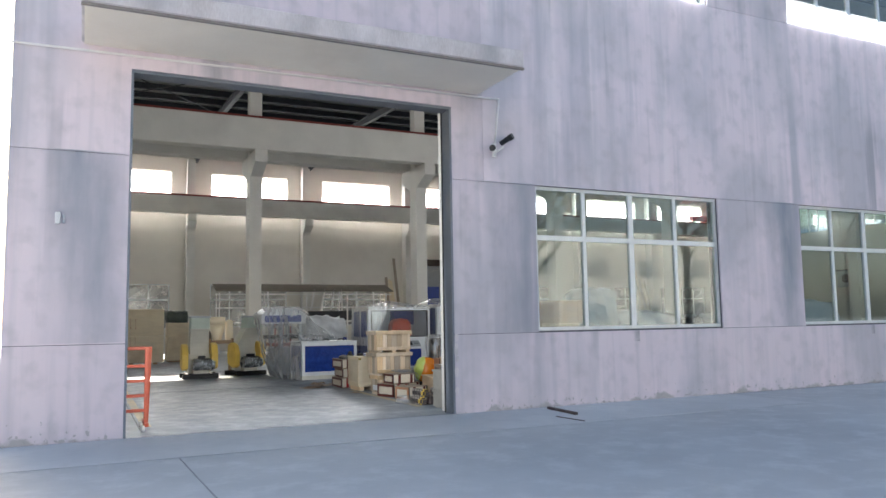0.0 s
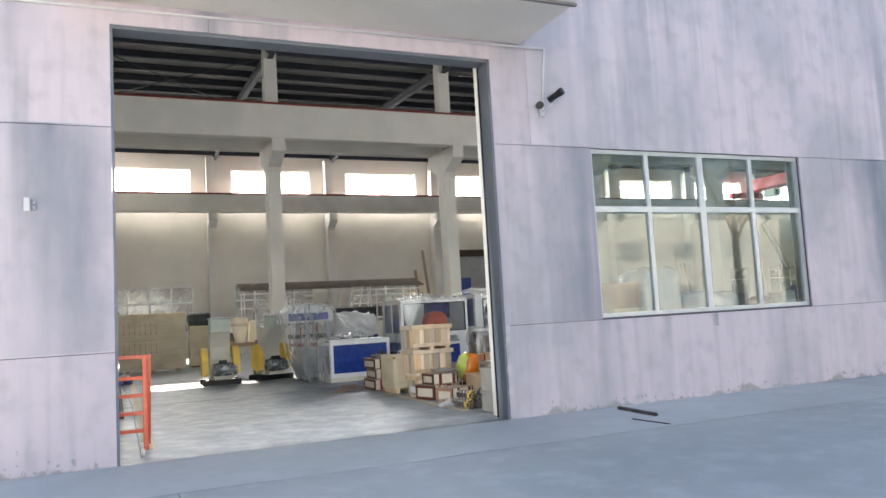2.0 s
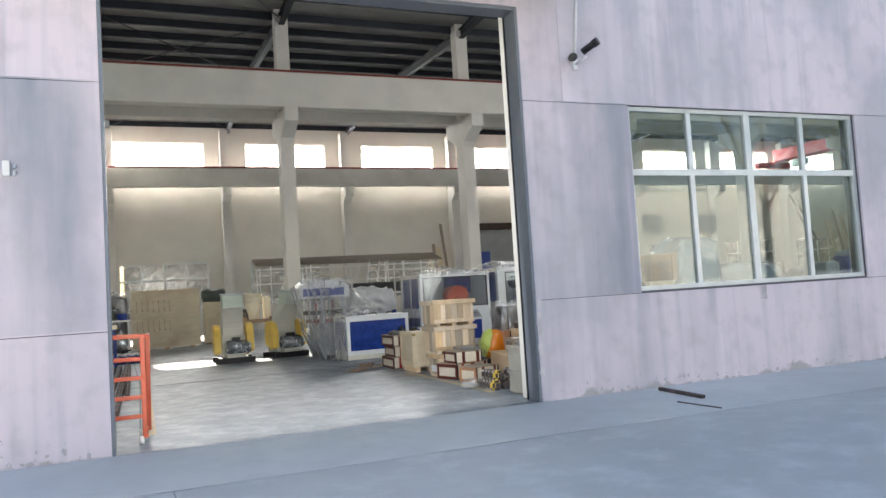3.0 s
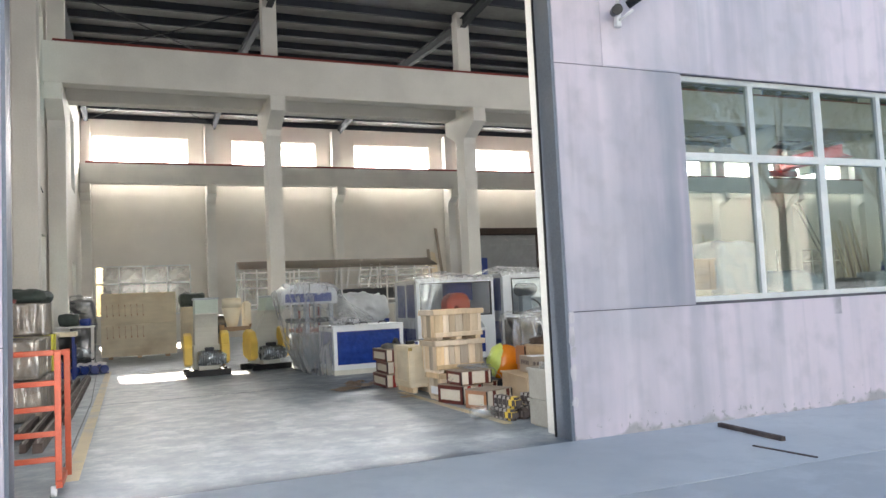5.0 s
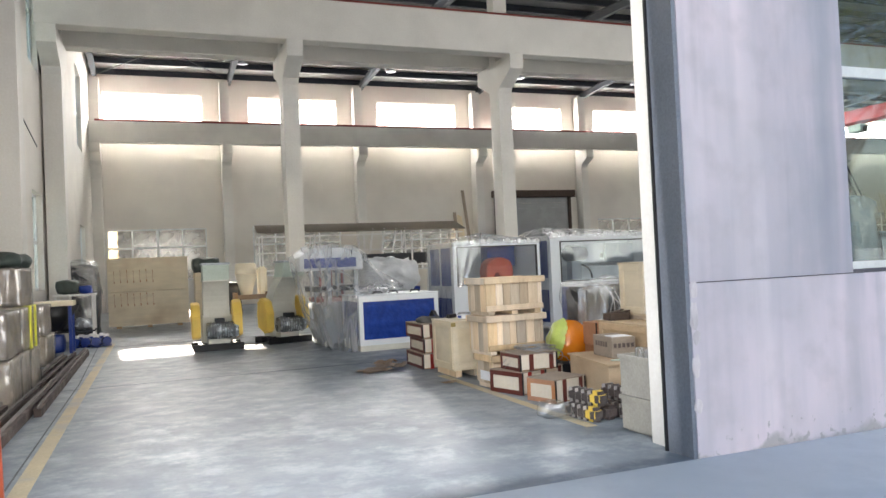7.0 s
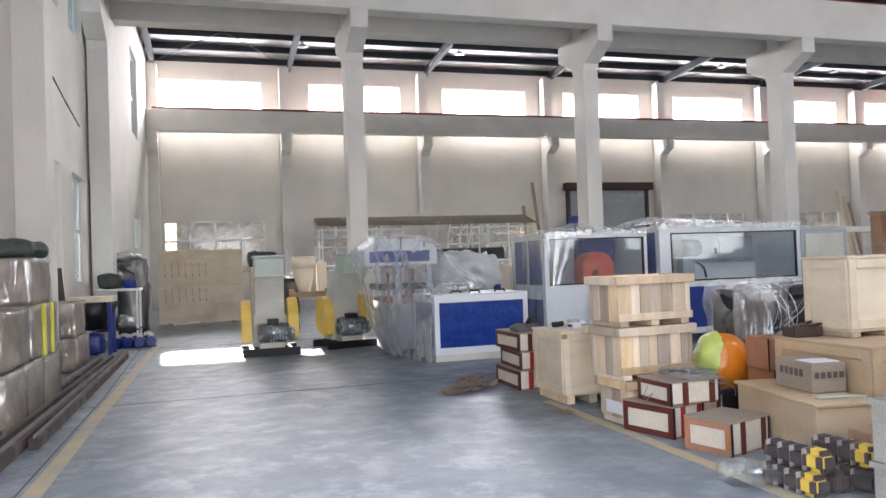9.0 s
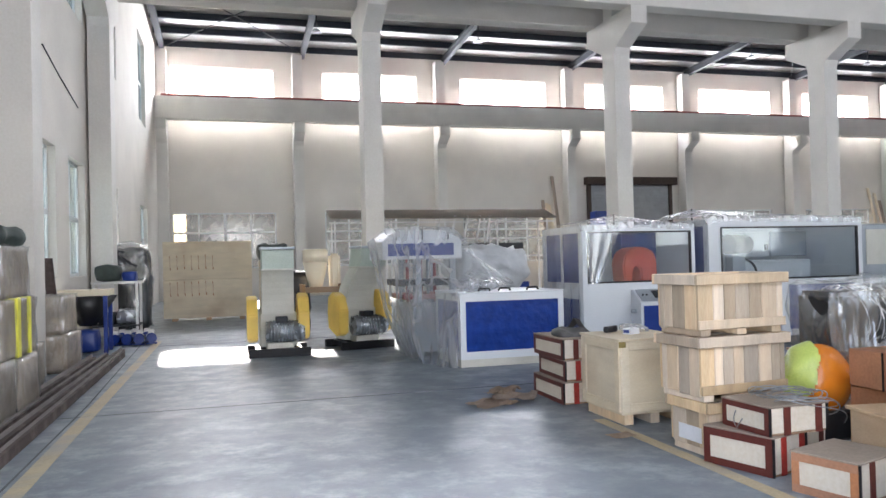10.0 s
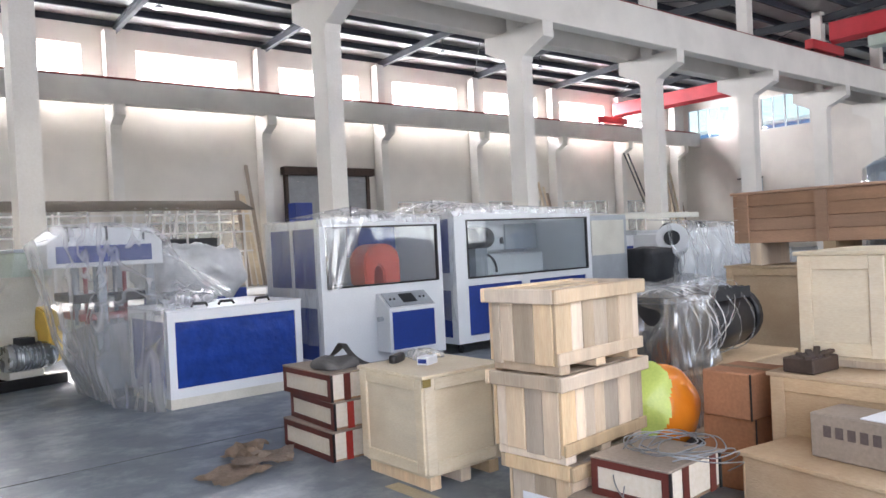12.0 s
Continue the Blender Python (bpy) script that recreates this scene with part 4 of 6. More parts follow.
wrapped_block(-0.95, -0.24, 5.05, 5.8, 0.006, 0.53, 1)
wrapped_block(-0.96, -0.25, 5.82, 6.55, 0.006, 0.55, 2)
wrapped_block(-0.95, -0.24, 6.57, 7.35, 0.006, 0.53, 3)
wrapped_block(-0.95, -0.27, 5.1, 6.1, 0.55, 1.06, 4)
wrapped_block(-0.95, -0.25, 6.12, 7.3, 0.55, 1.08, 5, True)
wrapped_block(-0.95, -0.3, 6.35, 7.25, 1.08, 1.56, 6)
wrapped_block(-0.95, -0.5, 8.0, 8.8, 0.006, 0.5, 7)
tarp = thing("tarpaulin", pose(-0.6, 6.85, 1.56), "crumpled dark green tarpaulin on a wrapped pack", "tarpaulin")
part("tarpaulin", lump((0.6, 0.85, 0.17), 4.2, 0.07, 8, 0.5), TARP, tarp)
wrapped_block(-0.95, -0.42, 9.6, 10.6, 0.006, 0.5, 11)
wrapped_block(-0.95, -0.46, 9.65, 10.5, 0.5, 1.0, 12)
posts = thing("steel_post", pose(0, 0, 0), "brown primed steel post leaning by the wall", "steel post")
bm = bmesh.new()
bar(bm, (-0.97, 4.75, 0.006), (-0.97, 4.75, 2.0), 0.07, 0.07)
part("post", bm, BROWNPOST, posts)
bm = bmesh.new()
bar(bm, (-1.0, 4.8, 1.75), (-0.5, 4.8, 1.55), 0.05, 0.05)
part("arm", bm, BROWNPOST, posts)
for k, (x, y, lean) in enumerate(((-0.85, 10.9, 0.1), (-0.78, 11.0, 0.16))):
    bm = bmesh.new()
    bar(bm, (x, y, 0.01), (x - lean, y + 0.15, 1.5), 0.09, 0.02)
    tagged(part("plank", bm, RUSTBEAM), "dark plank leaning against the gable wall", "plank", "leaning planks")

# long steel sections on the floor
for (ax, ay), (bx, by), w, h in (((-0.34, 3.6), (-0.3, 10.6), 0.07, 0.10), ((-0.2, 2.7), (-0.16, 10.9), 0.12, 0.06), ((-0.06, 2.6), (-0.02, 11.4), 0.10, 0.09), ((0.06, 4.55), (0.02, 11.2), 0.10, 0.07)):
    ob = thing("steel_channel", pose(0, 0, 0.006), "long rusty steel channel lying on the floor", "steel channel", "steel channels")
    bm = bmesh.new()
    bar(bm, (ax, ay, h / 2), (bx, by, h / 2), h, w)
    bmesh.ops.recalc_face_normals(bm, faces=bm.faces)
    part("web", bm, RUSTBEAM, ob)
    # paler plate along the top of the web
    bm = bmesh.new()
    bar(bm, (ax, ay + 0.01, h + 0.003), (bx, by, h + 0.003), 0.006, w * 0.8)
    part("top_flange", bm, BEAMTOP, ob, "pale top face")

# funnel on a blue stand, motors and tool frame
fun = thing("funnel_stand", pose(-0.6, 12.1, 0.006), "black sheet funnel on a blue steel stand", "funnel")
part("rim", bevel(boxes((-0.38, 0.36, -0.3, 0.3, 0.9, 1.0)), 0.01), CREAM, fun, "pale rim")
part("funnel", cyl(0.12, 0.42, 0.9, None, 4, 0.45), BLACKPL, fun)
for x, y in ((-0.3, -0.25), (0.3, -0.25), (-0.3, 0.25), (0.3, 0.25)):
    part("leg", bevel(boxes((x - 0.03, x + 0.03, y - 0.03, y + 0.03, 0, 0.9)), 0.004), MBLUE, fun)
part("gearbox", lump((0.34, 0.3, 0.36), 2.2, 0.02, 4, 0.4), MBLUE, fun)
rack = thing("tool_frame", pose(-0.35, 13.6, 0.006), "light steel frame loaded with dark machine parts", "frame")
for x in (-0.35, 0.35):
    for y in (-0.3, 0.3):
        part("post", boxes((x - 0.02, x + 0.02, y - 0.02, y + 0.02, 0, 1.05)), PVC, rack)
part("top", bevel(boxes((-0.4, 0.4, -0.35, 0.35, 1.05, 1.09)), 0.006), PVC, rack)
part("shelf", boxes((-0.38, 0.38, -0.33, 0.33, 0.3, 0.33)), MDARK, rack)
for i, (x, s, z, mt) in enumerate(((-0.18, 0.3, 0.33, MDARK), (0.15, 0.34, 0.33, MOTOR), (-0.15, 0.4, 1.09, TARP), (0.2, 0.25, 1.09, MBLUE))):
    ob = thing("machine_part", pose(-0.35 + x, 13.6, z + 0.006), "greasy dark machine part on a frame", "machine part", "machine parts")
    part("casting", lump((s, s * 1.1, s * 0.7), 3.3 + i, 0.03, 5, 0.4), mt, ob)
drum = thing("wrapped_machine", pose(-0.45, 16.2, 0.006), "dark machine wrapped in film in the corner", "machine")
part("body", lump((0.75, 0.9, 1.7), 8.1, 0.1, 7, 0.25), MDARK, drum)
part("film", lump((0.8, 0.95, 1.78), 8.4, 0.1, 8, 0.25), WRAP, drum)


def small_motor(x, y, rz, seed):
    ob = thing("electric_motor", pose(x, y, 0.006, 0, 0, rz), "small blue electric motor with a white cap", "motor", "blue motors")
    part("body", cyl(0.085, -0.15, 0.13, pose(0, 0, 0.11, 90, 0, 0), 18), MBLUE, ob)
    part("cap", cyl(0.088, 0.13, 0.2, pose(0, 0, 0.11, 90, 0, 0), 18, 0.06), MGREY, ob, "white end cap")
    part("foot", bevel(boxes((-0.09, 0.09, -0.1, 0.1, 0, 0.03)), 0.006), MBLUE, ob)
    part("terminal_box", bevel(boxes((-0.05, 0.05, -0.06, 0.04, 0.18, 0.25)), 0.008), PVC, ob)


for i in range(4):
    small_motor(-0.32 + i * 0.19, 13.0 + 0.05 * (i % 2), 170 + i * 6, i)
for i in range(3):
    small_motor(-0.25 + i * 0.2, 13.35, 175 + i * 5, i + 9)


# the tall slotted panel crate
def panel_crate():
    ob = thing("panel_crate", pose(0.03, 18.35, 0.006), "tall pale plywood crate with rows of routed slots", "crate")
    part("board", bevel(boxes((0, 2.08, 0, 0.5, 0.07, 1.0)), 0.006), PLY, ob)
    part("board", bevel(boxes((0, 2.08, 0, 0.5, 1.008, 1.93)), 0.006), PLY, ob)
    for x in (0.25, 1.04, 1.83):
        part("skid", boxes((x - 0.06, x + 0.06, 0.0, 0.5, 0, 0.07)), CARDBOARD, ob)
    bm = boxes((-0.004, 0.004, -0.004, 0.004, -0.13, 0.13), (-0.012, 0.004, -0.004, 0.004, 0.11, 0.17), (-0.004, 0.02, -0.004, 0.004, -0.18, -0.12))
    me = shared(bm, CARDRED)
    for i in range(7):
        for z in (0.78, 1.42):
            piece("slot", me, ob, pose(0.16 + i * 0.165, -0.001, z + 0.01 * (i % 3)))


panel_crate()
ob = thing("crate", pose(2.35, 19.6, 0.006), "tan crate with a grey tarpaulin on top", "crate")
part("body", bevel(boxes((0, 0.75, 0, 0.8, 0.06, 1.45)), 0.01), PLY, ob)
part("skid", boxes((0.05, 0.7, 0.05, 0.75, 0, 0.06)), CARDBOARD, ob)
ob = thing("tarpaulin", pose(2.7, 20.0, 1.456), "crumpled grey-green tarpaulin on a crate", "tarpaulin")
part("tarpaulin", lump((0.75, 0.8, 0.42), 6.6, 0.08, 7, 0.4), TARP, ob)


# crushers with belt guards, motor and tall feed hopper
def crusher(m, lean):
    ob = thing("plastic_crusher", m, "plastic crusher with yellow belt guards and a tall grey-green feed hopper", "machine", "crushers")
    part("base", bevel(boxes((-0.44, 0.44, -0.36, -0.29, 0, 0.12)), 0.006), BLACKBASE, ob, "black channel base")
    part("base", bevel(boxes((-0.44, 0.44, 0.3, 0.37, 0, 0.12)), 0.006), BLACKBASE, ob)
    for x in (-0.3, 0.3):
        part("base_rail", boxes((x - 0.03, x + 0.03, -0.29, 0.3, 0.03, 0.11)), BLACKBASE, ob)
    part("motor_mount", bevel(boxes((-0.18, 0.2, -0.3, -0.05, 0.11, 0.2)), 0.006), HOPPER, ob)
    mot = part("motor", cyl(0.15, -0.22, 0.27, pose(0.03, -0.2, 0.35, 0, 90, 0), 24), MOTOR, ob, "foil-wrapped electric motor")
    fin = shared(cyl(0.163, -0.008, 0.008, None, 20), MOTOR)
    for i in range(8):
        piece("fin", fin, mot, pose(-0.12 + i * 0.045, -0.2, 0.35, 0, 90, 0))
    part("fan_cover", cyl(0.158, 0.25, 0.33, pose(0.03, -0.2, 0.35, 0, 90, 0), 24, 0.13), MOTOR, mot)
    part("terminal_box", bevel(boxes((-0.05, 0.12, -0.3, -0.12, 0.49, 0.57)), 0.008), MDARK, mot)
    part("chamber", bevel(boxes((-0.27, 0.27, -0.05, 0.32, 0.12, 0.62)), 0.02), HOPPER, ob, "beige cutting chamber")
    # guards: rounded boxes each side
    prof = [(-0.3, 0.25), (-0.14, 0.2), (0.16, 0.3), (0.2, 0.55), (0.16, 0.8), (0.0, 0.88), (-0.2, 0.82), (-0.32, 0.6)]
    for x0, x1, dz in ((-0.45, -0.3, 0.0), (0.27, 0.43, 0.02)):
        g = prism([(y, z + dz) for y, z in prof], x0, x1, "x")
        part("belt_guard", bevel(g, 0.018, 2), YELLOW, ob, "yellow belt guard")
    # hopper: duct that leans back, box mouth on top
    y0, y1 = -0.06, 0.30
    bm = bmesh.new()
    vs = add_box(bm, -0.235, 0.235, y0, y1, 0.6, 1.25)
    for v in vs:
        if v.co.z > 1:
            v.co.y += -0.10
            v.co.x = v.co.x * 0.96 + lean
    bmesh.ops.subdivide_edges(bm, edges=[e for e in bm.edges if abs(e.verts[0].co.z - e.verts[1].co.z) > 0.3], cuts=6)
    for v in bm.verts:
        waist = math.sin(math.pi * (v.co.z - 0.6) / 0.65)
        v.co.x -= lean * 0.25 * waist
        v.co.y += 0.07 * waist
    part("hopper_duct", bm, HOPPER, ob)
    bm = bmesh.new()
    vs = add_box(bm, -0.23, 0.23, -0.19, 0.24, 1.25, 1.54)
    for v in vs:
        v.co.x += lean * (1.0 if v.co.z < 1.4 else 1.25)
    part("hopper_mouth", bevel(bm, 0.01), HOPGREEN, ob, "grey-green hopper mouth")
    part("hopper_rim", bevel(boxes((-0.25 + lean * 1.25, 0.25 + lean * 1.25, -0.23, 0.26, 1.54, 1.58)), 0.006), MGREY, ob, "dark rim")
    part("flange", bevel(boxes((-0.245 + lean, 0.245 + lean, -0.2, 0.25, 1.235, 1.262)), 0.004), HOPPER, ob)


crusher(pose(2.26, 10.4, 0.006), 0.0)
crusher(pose(3.53, 10.82, 0.006, 0, 0, 14), 0.17)
cyc = thing("cyclone_hopper", pose(3.15, 12.9, 0.006), "cream sheet-metal cyclone hopper on a wooden trestle", "hopper")
bm = bmesh.new()
add_cyl(bm, 0.23, 1.35, 1.55, pose(-0.06, 0, 0), 28, 0.23)
add_cyl(bm, 0.09, 0.78, 1.35, pose(-0.06, 0, 0), 28, 0.23)
part("cone", bm, CREAM, cyc)
part("duct", bevel(boxes((0.19, 0.38, -0.14, 0.14, 0.75, 1.5)), 0.04, 3), CREAM, cyc, "cream side duct")
part("lid", cyl(0.24, 1.55, 1.585, pose(-0.06, 0, 0), 28, 0.2), CREAM, cyc)
for x, y in ((-0.3, -0.2), (0.35, -0.2), (-0.3, 0.25), (0.35, 0.25)):
    part("leg", boxes((x - 0.03, x + 0.03, y - 0.03, y + 0.03, 0, 0.95)), CARDBOARD, cyc)
part("rail", boxes((-0.33, 0.38, -0.22, -0.18, 0.8, 0.9)), CARDBOARD, cyc)
ob = thing("black_bin", pose(2.75, 13.6, 0.006), "black plastic-covered bin behind the crushers", "bin")
part("bin", lump((0.55, 0.5, 1.2), 5.5, 0.05, 6, 0.3), BLACKPL, ob)


# ---- the machine line ----
def framed_cabinet(name, m, w, d, z0, h, label, win, lower, side_blue=True):
    """A white cabinet with a black-edged window in front; win: (x0, x1, z0, z1); lower: blue panels (x0, x1, z0, z1)."""
    ob = thing(name, m, label, "machine", "machine line")
    t = 0.06
    for a, b, c, e in wall_cells(0, w, z0, h, [win] + lower):
        part("front_sheet", boxes((a, b, 0, 0.04, c, e)), MWHITE, ob)
    part("back", boxes((0, w, d - 0.03, d, z0, h)), MWHITE, ob)
    part("right_side", boxes((w - 0.04, w, 0.04, d - 0.03, z0, h)), MWHITE, ob)
    side_holes = [(0.12, d / 2 - 0.03, z0 + 0.93, h - 0.1), (d / 2 + 0.03, d - 0.12, z0 + 0.93, h - 0.1), (0.12, d - 0.12, z0 + 0.08, z0 + 0.7)]
    for a, b, c, e in wall_cells(0.04, d - 0.03, z0, h, side_holes):
        part("side_sheet", boxes((0, 0.04, a, b, c, e)), MWHITE, ob)
    for i, (a, b, c, e) in enumerate(side_holes):
        part("side_panel", boxes((0.012, 0.02, a, b, c, e)), MBLUE if i == 2 or side_blue else CLEAR, ob)
    for y in (0.04, d / 2, d - 0.09):
        part("top_rail", boxes((0.04, w - 0.04, y, y + 0.06, h - 0.05, h)), MWHITE, ob)
    part("deck", boxes((0.04, w - 0.04, 0.04, d - 0.03, win[2] - 0.06, win[2] - 0.02)), MGREY, ob)
    x0, x1, a, b = win
    g = part("window", boxes((x0, x1, 0.014, 0.02, a, b)), CLEAR, ob)
    g.visible_shadow = False
    for bb in ((x0, x1, -0.008, 0.03, b - 0.022, b), (x0, x1, -0.008, 0.03, a, a + 0.022), (x0, x0 + 0.022, -0.008, 0.03, a + 0.022, b - 0.022), (x1 - 0.022, x1, -0.008, 0.03, a + 0.022, b - 0.022)):
        part("window_gasket", boxes(bb), BLACKPL, g)
    for x0, x1, a, b in lower:
        part("blue_panel", bevel(boxes((x0 + 0.004, x1 - 0.004, 0.008, 0.03, a + 0.004, b - 0.004)), 0.004), MBLUE, ob, "dark blue sheet panel")
    for x in (0.15, w - 0.15):
        for y in (0.15, d - 0.15):
            part("foot", cyl(0.035, 0, z0, pose(x, y, 0), 12), MDARK, ob)
    return ob


# forming table with the film-covered press behind it
tab = thing("forming_table", pose(4.30, 7.88, 0.006) @ Matrix.Diagonal((1, 1, 0.925, 1)), "white machine table with a dark blue front panel and black handles", "machine", "machine line")
part("skid", boxes((0.0, 1.35, 0.0, 1.1, 0, 0.1)), HOPPER, tab)
bm = bmesh.new()
for a, b, c, e in wall_cells(0, 1.38, 0.1, 0.97, [(0.07, 1.31, 0.2, 0.87)]):
    add_box(bm, a, b, 0, 0.05, c, e)
part("front_frame", bm, MWHITE, tab)
part("front_panel", boxes((0.07, 1.31, 0.015, 0.03, 0.2, 0.87)), MBLUEFILM, tab, "dark blue front panel")
bm = bmesh.new()
for a, b, c, e in wall_cells(0.05, 1.15, 0.1, 0.97, [(0.1, 1.08, 0.2, 0.87)]):
    add_box(bm, 0, 0.05, a, b, c, e)
part("side_frame", bm, MWHITE, tab)
part("side_panel", boxes((0.015, 0.03, 0.1, 1.08, 0.2, 0.87)), MBLUE, tab)
part("right_side", boxes((1.33, 1.38, 0.05, 1.15, 0.1, 0.97)), MWHITE, tab)
part("top", bevel(boxes((-0.01, 1.39, -0.01, 1.16, 0.97, 0.99)), 0.005), MWHITE, tab)
for x in (0.35, 0.62, 1.0):
    bm = bmesh.new()
    rod(bm, (x - 0.08, 0.1, 1.0), (x - 0.06, 0.1, 1.035), 0.012)
    rod(bm, (x + 0.08, 0.1, 1.0), (x + 0.06, 0.1, 1.035), 0.012)
    rod(bm, (x - 0.065, 0.1, 1.035), (x + 0.065, 0.1, 1.035), 0.014)
    part("handle", bm, BLACKPL, tab, "black handle")
press = thing("forming_press", pose(3.68, 9.2, 0.006) @ Matrix.Diagonal((1, 1, 0.95, 1)), "white and blue forming press under a polythene sheet", "machine", "machine line")
for x, y in ((0.42, 0.1), (0.92, 0.1), (0.42, 1.2), (0.92, 1.2)):
    part("post", boxes((x, x + 0.08, y, y + 0.08, 0, 1.42)), MGREY, press)
part("hood", bevel(prism([(-0.08, 1.42), (1.06, 1.42), (1.06, 1.68), (0.9, 1.84), (0.1, 1.84), (-0.08, 1.68)], -0.02, 0.95, "y"), 0.008), MWHITE, press)
part("hood_panel", boxes((0.0, 0.94, -0.034, -0.022, 1.47, 1.65)), MBLUE, press, "dark blue hood panel")
for x in (0.12, 0.49, 0.86):
    part("hood_clip", boxes((x - 0.008, x + 0.008, -0.04, 0.03, 1.7, 1.86)), MDARK, press)
part("bed", bevel(boxes((0.36, 1.04, 0.05, 1.25, 0.05, 0.78)), 0.01), MGREY, press)
for i in range(6):
    part("die_rod", cyl(0.022, 0.78, 1.42, pose(0.24 + i * 0.1, 0.3, 0), 10), RED if i % 2 else MGREY, press)
part("platen", bevel(boxes((0.2, 1.0, 0.18, 1.1, 1.02, 1.12)), 0.01), MDARK, press)
part("platen", bevel(boxes((0.25, 0.95, 0.2, 1.0, 0.82, 0.9)), 0.01), RED, press)
# its polythene sheet
sheet = thing("polythene_sheet", pose(-0.04, 0.0, 0.004) @ Matrix.Diagonal((1, 1, 0.94, 1)), "creased clear polythene sheet draped over the press and table", "plastic sheet")
ridge = [(3.62, 10.2, 1.68), (3.46, 9.3, 1.7), (3.66, 9.05, 1.89), (4.2, 9.02, 1.92), (4.62, 9.03, 1.89), (4.86, 9.15, 1.7), (5.0, 10.2, 1.62)]
mid1 = [(3.85, 10.2, 1.1), (3.56, 9.3, 1.2), (3.74, 8.85, 1.3), (4.2, 8.7, 1.4), (4.62, 8.7, 1.35), (5.0, 8.9, 1.3), (5.6, 9.6, 1.15)]
mid2 = [(3.9, 10.2, 0.55), (3.66, 9.25, 0.7), (3.86, 8.45, 0.95), (4.3, 8.2, 1.02), (4.6, 8.3, 1.02), (5.0, 8.5, 1.03), (5.5, 9.0, 1.02)]
foot = [(4.15, 10.3, 0.02), (3.92, 9.35, 0.02), (4.0, 8.45, 0.1), (4.24, 7.9, 0.35), (4.33, 7.88, 0.85), (4.5, 8.05, 1.015), (4.9, 8.35, 1.015)]
part("drape", loft([ridge, mid1, mid2, foot], 0.026, 1.0, 12, 120, 44), FILM, sheet)
hem = [(4.2, 10.4, 0.012), (3.98, 9.4, 0.012), (3.98, 8.7, 0.012), (4.1, 8.1, 0.012), (4.29, 7.82, 0.012), (4.33, 7.82, 0.03), (4.335, 7.86, 0.06)]
waist = [(4.05, 10.3, 0.3), (3.82, 9.35, 0.35), (3.9, 8.55, 0.5), (4.22, 7.98, 0.6), (4.31, 7.89, 0.7), (4.33, 7.895, 0.72), (4.335, 7.9, 0.74)]
part("skirt", loft([[(4.0, 10.2, 0.6), (3.8, 9.2, 0.75), (4.0, 8.4, 0.95), (4.25, 7.97, 0.98), (4.3, 7.9, 0.99), (4.32, 7.9, 0.99), (4.33, 7.9, 0.99)], waist, hem], 0.04, 4.0, 15, 110, 36), FILM, sheet)
part("roof_sheet", loft([[(3.62, 10.2, 1.7), (4.2, 10.2, 1.9), (5.0, 10.2, 1.65)], [(3.55, 9.3, 1.72), (4.2, 9.03, 1.93), (4.86, 9.2, 1.72)]], 0.03, 7.0, 4, 20, 12), FILM, sheet)
# sheeted unit between the press and the first cabinet
ob = thing("sheeted_unit", pose(5.15, 10.3, 0.006) @ Matrix.Diagonal((1, 1, 0.95, 1)), "low machine under a pale creased dust sheet", "machine", "machine line")
part("body", boxes((0.1, 1.1, 0.1, 1.2, 0, 1.0)), MBLUE, ob)
part("dust_sheet", lump((1.15, 1.2, 0.72), 3.7, 0.13, 10, 0.45), SACKWHITE, ob, "pale dust sheet").location = (0.5, 0.6, 0.85)
ob = thing("dust_sheet_pile", pose(4.72, 8.5, 0.922), "small heap of crumpled polythene on the machine table", "plastic sheet")
part("sheet", lump((0.5, 0.4, 0.14), 9.2, 0.07, 8, 0.5), FILMTHICK, ob)

cab2 = framed_cabinet("thermoforming_cabinet", pose(6.07, 8.1, 0.006) @ Matrix.Diagonal((0.97, 1, 0.945, 1)), 1.76, 1.3, 0.1, 1.84, "white machine cabinet with a black-edged window and control box", (0.07, 1.7, 1.02, 1.75), [], True)
arch = [(0.84, 1.0), (0.82, 1.28), (0.85, 1.4), (0.93, 1.49), (1.05, 1.53), (1.2, 1.52), (1.32, 1.45), (1.37, 1.33), (1.37, 1.0), (1.12, 1.0), (1.1, 1.2), (1.04, 1.26), (0.98, 1.2), (0.97, 1.0)]
part("cover", bevel(prism(arch, 0.35, 0.7, "y"), 0.02, 2), MORANGE, cab2, "orange-red moulded cover")
part("inner_box", bevel(boxes((1.05, 1.65, 0.8, 1.1, 1.35, 1.75)), 0.01), MBLUE, cab2)
box = part("control_box", bevel(prism([(-0.26, 0.22), (0.0, 0.22), (0.0, 0.92), (-0.04, 0.92), (-0.26, 0.74)], 0.72, 1.42, "x"), 0.006), MWHITE, cab2, "white control box")
part("blue_door", boxes((0.76, 1.38, -0.268, -0.262, 0.25, 0.7)), MBLUE, box, "dark blue door")
m = pose(1.07, -0.155, 0.838, 39.3)
for x0, x1, y0, y1, mt in ((-0.32, 0.32, -0.12, 0.12, MGREY), (-0.1, 0.1, -0.07, 0.08, MDARK)):
    bm = bmesh.new()
    add_box(bm, x0, x1, y0, y1, 0.0, 0.008 if mt is MGREY else 0.014, m)
    part("keypad", bm, mt, box)
for x in (-0.26, -0.2, 0.18, 0.24):
    part("button", cyl(0.014, 0.006, 0.02, m @ pose(x, 0, 0), 10), MDARK, box)
part("side_knob", cyl(0.03, 0, 0.06, pose(0.72, -0.12, 0.62, 0, -90, 0), 12), MGREY, box)
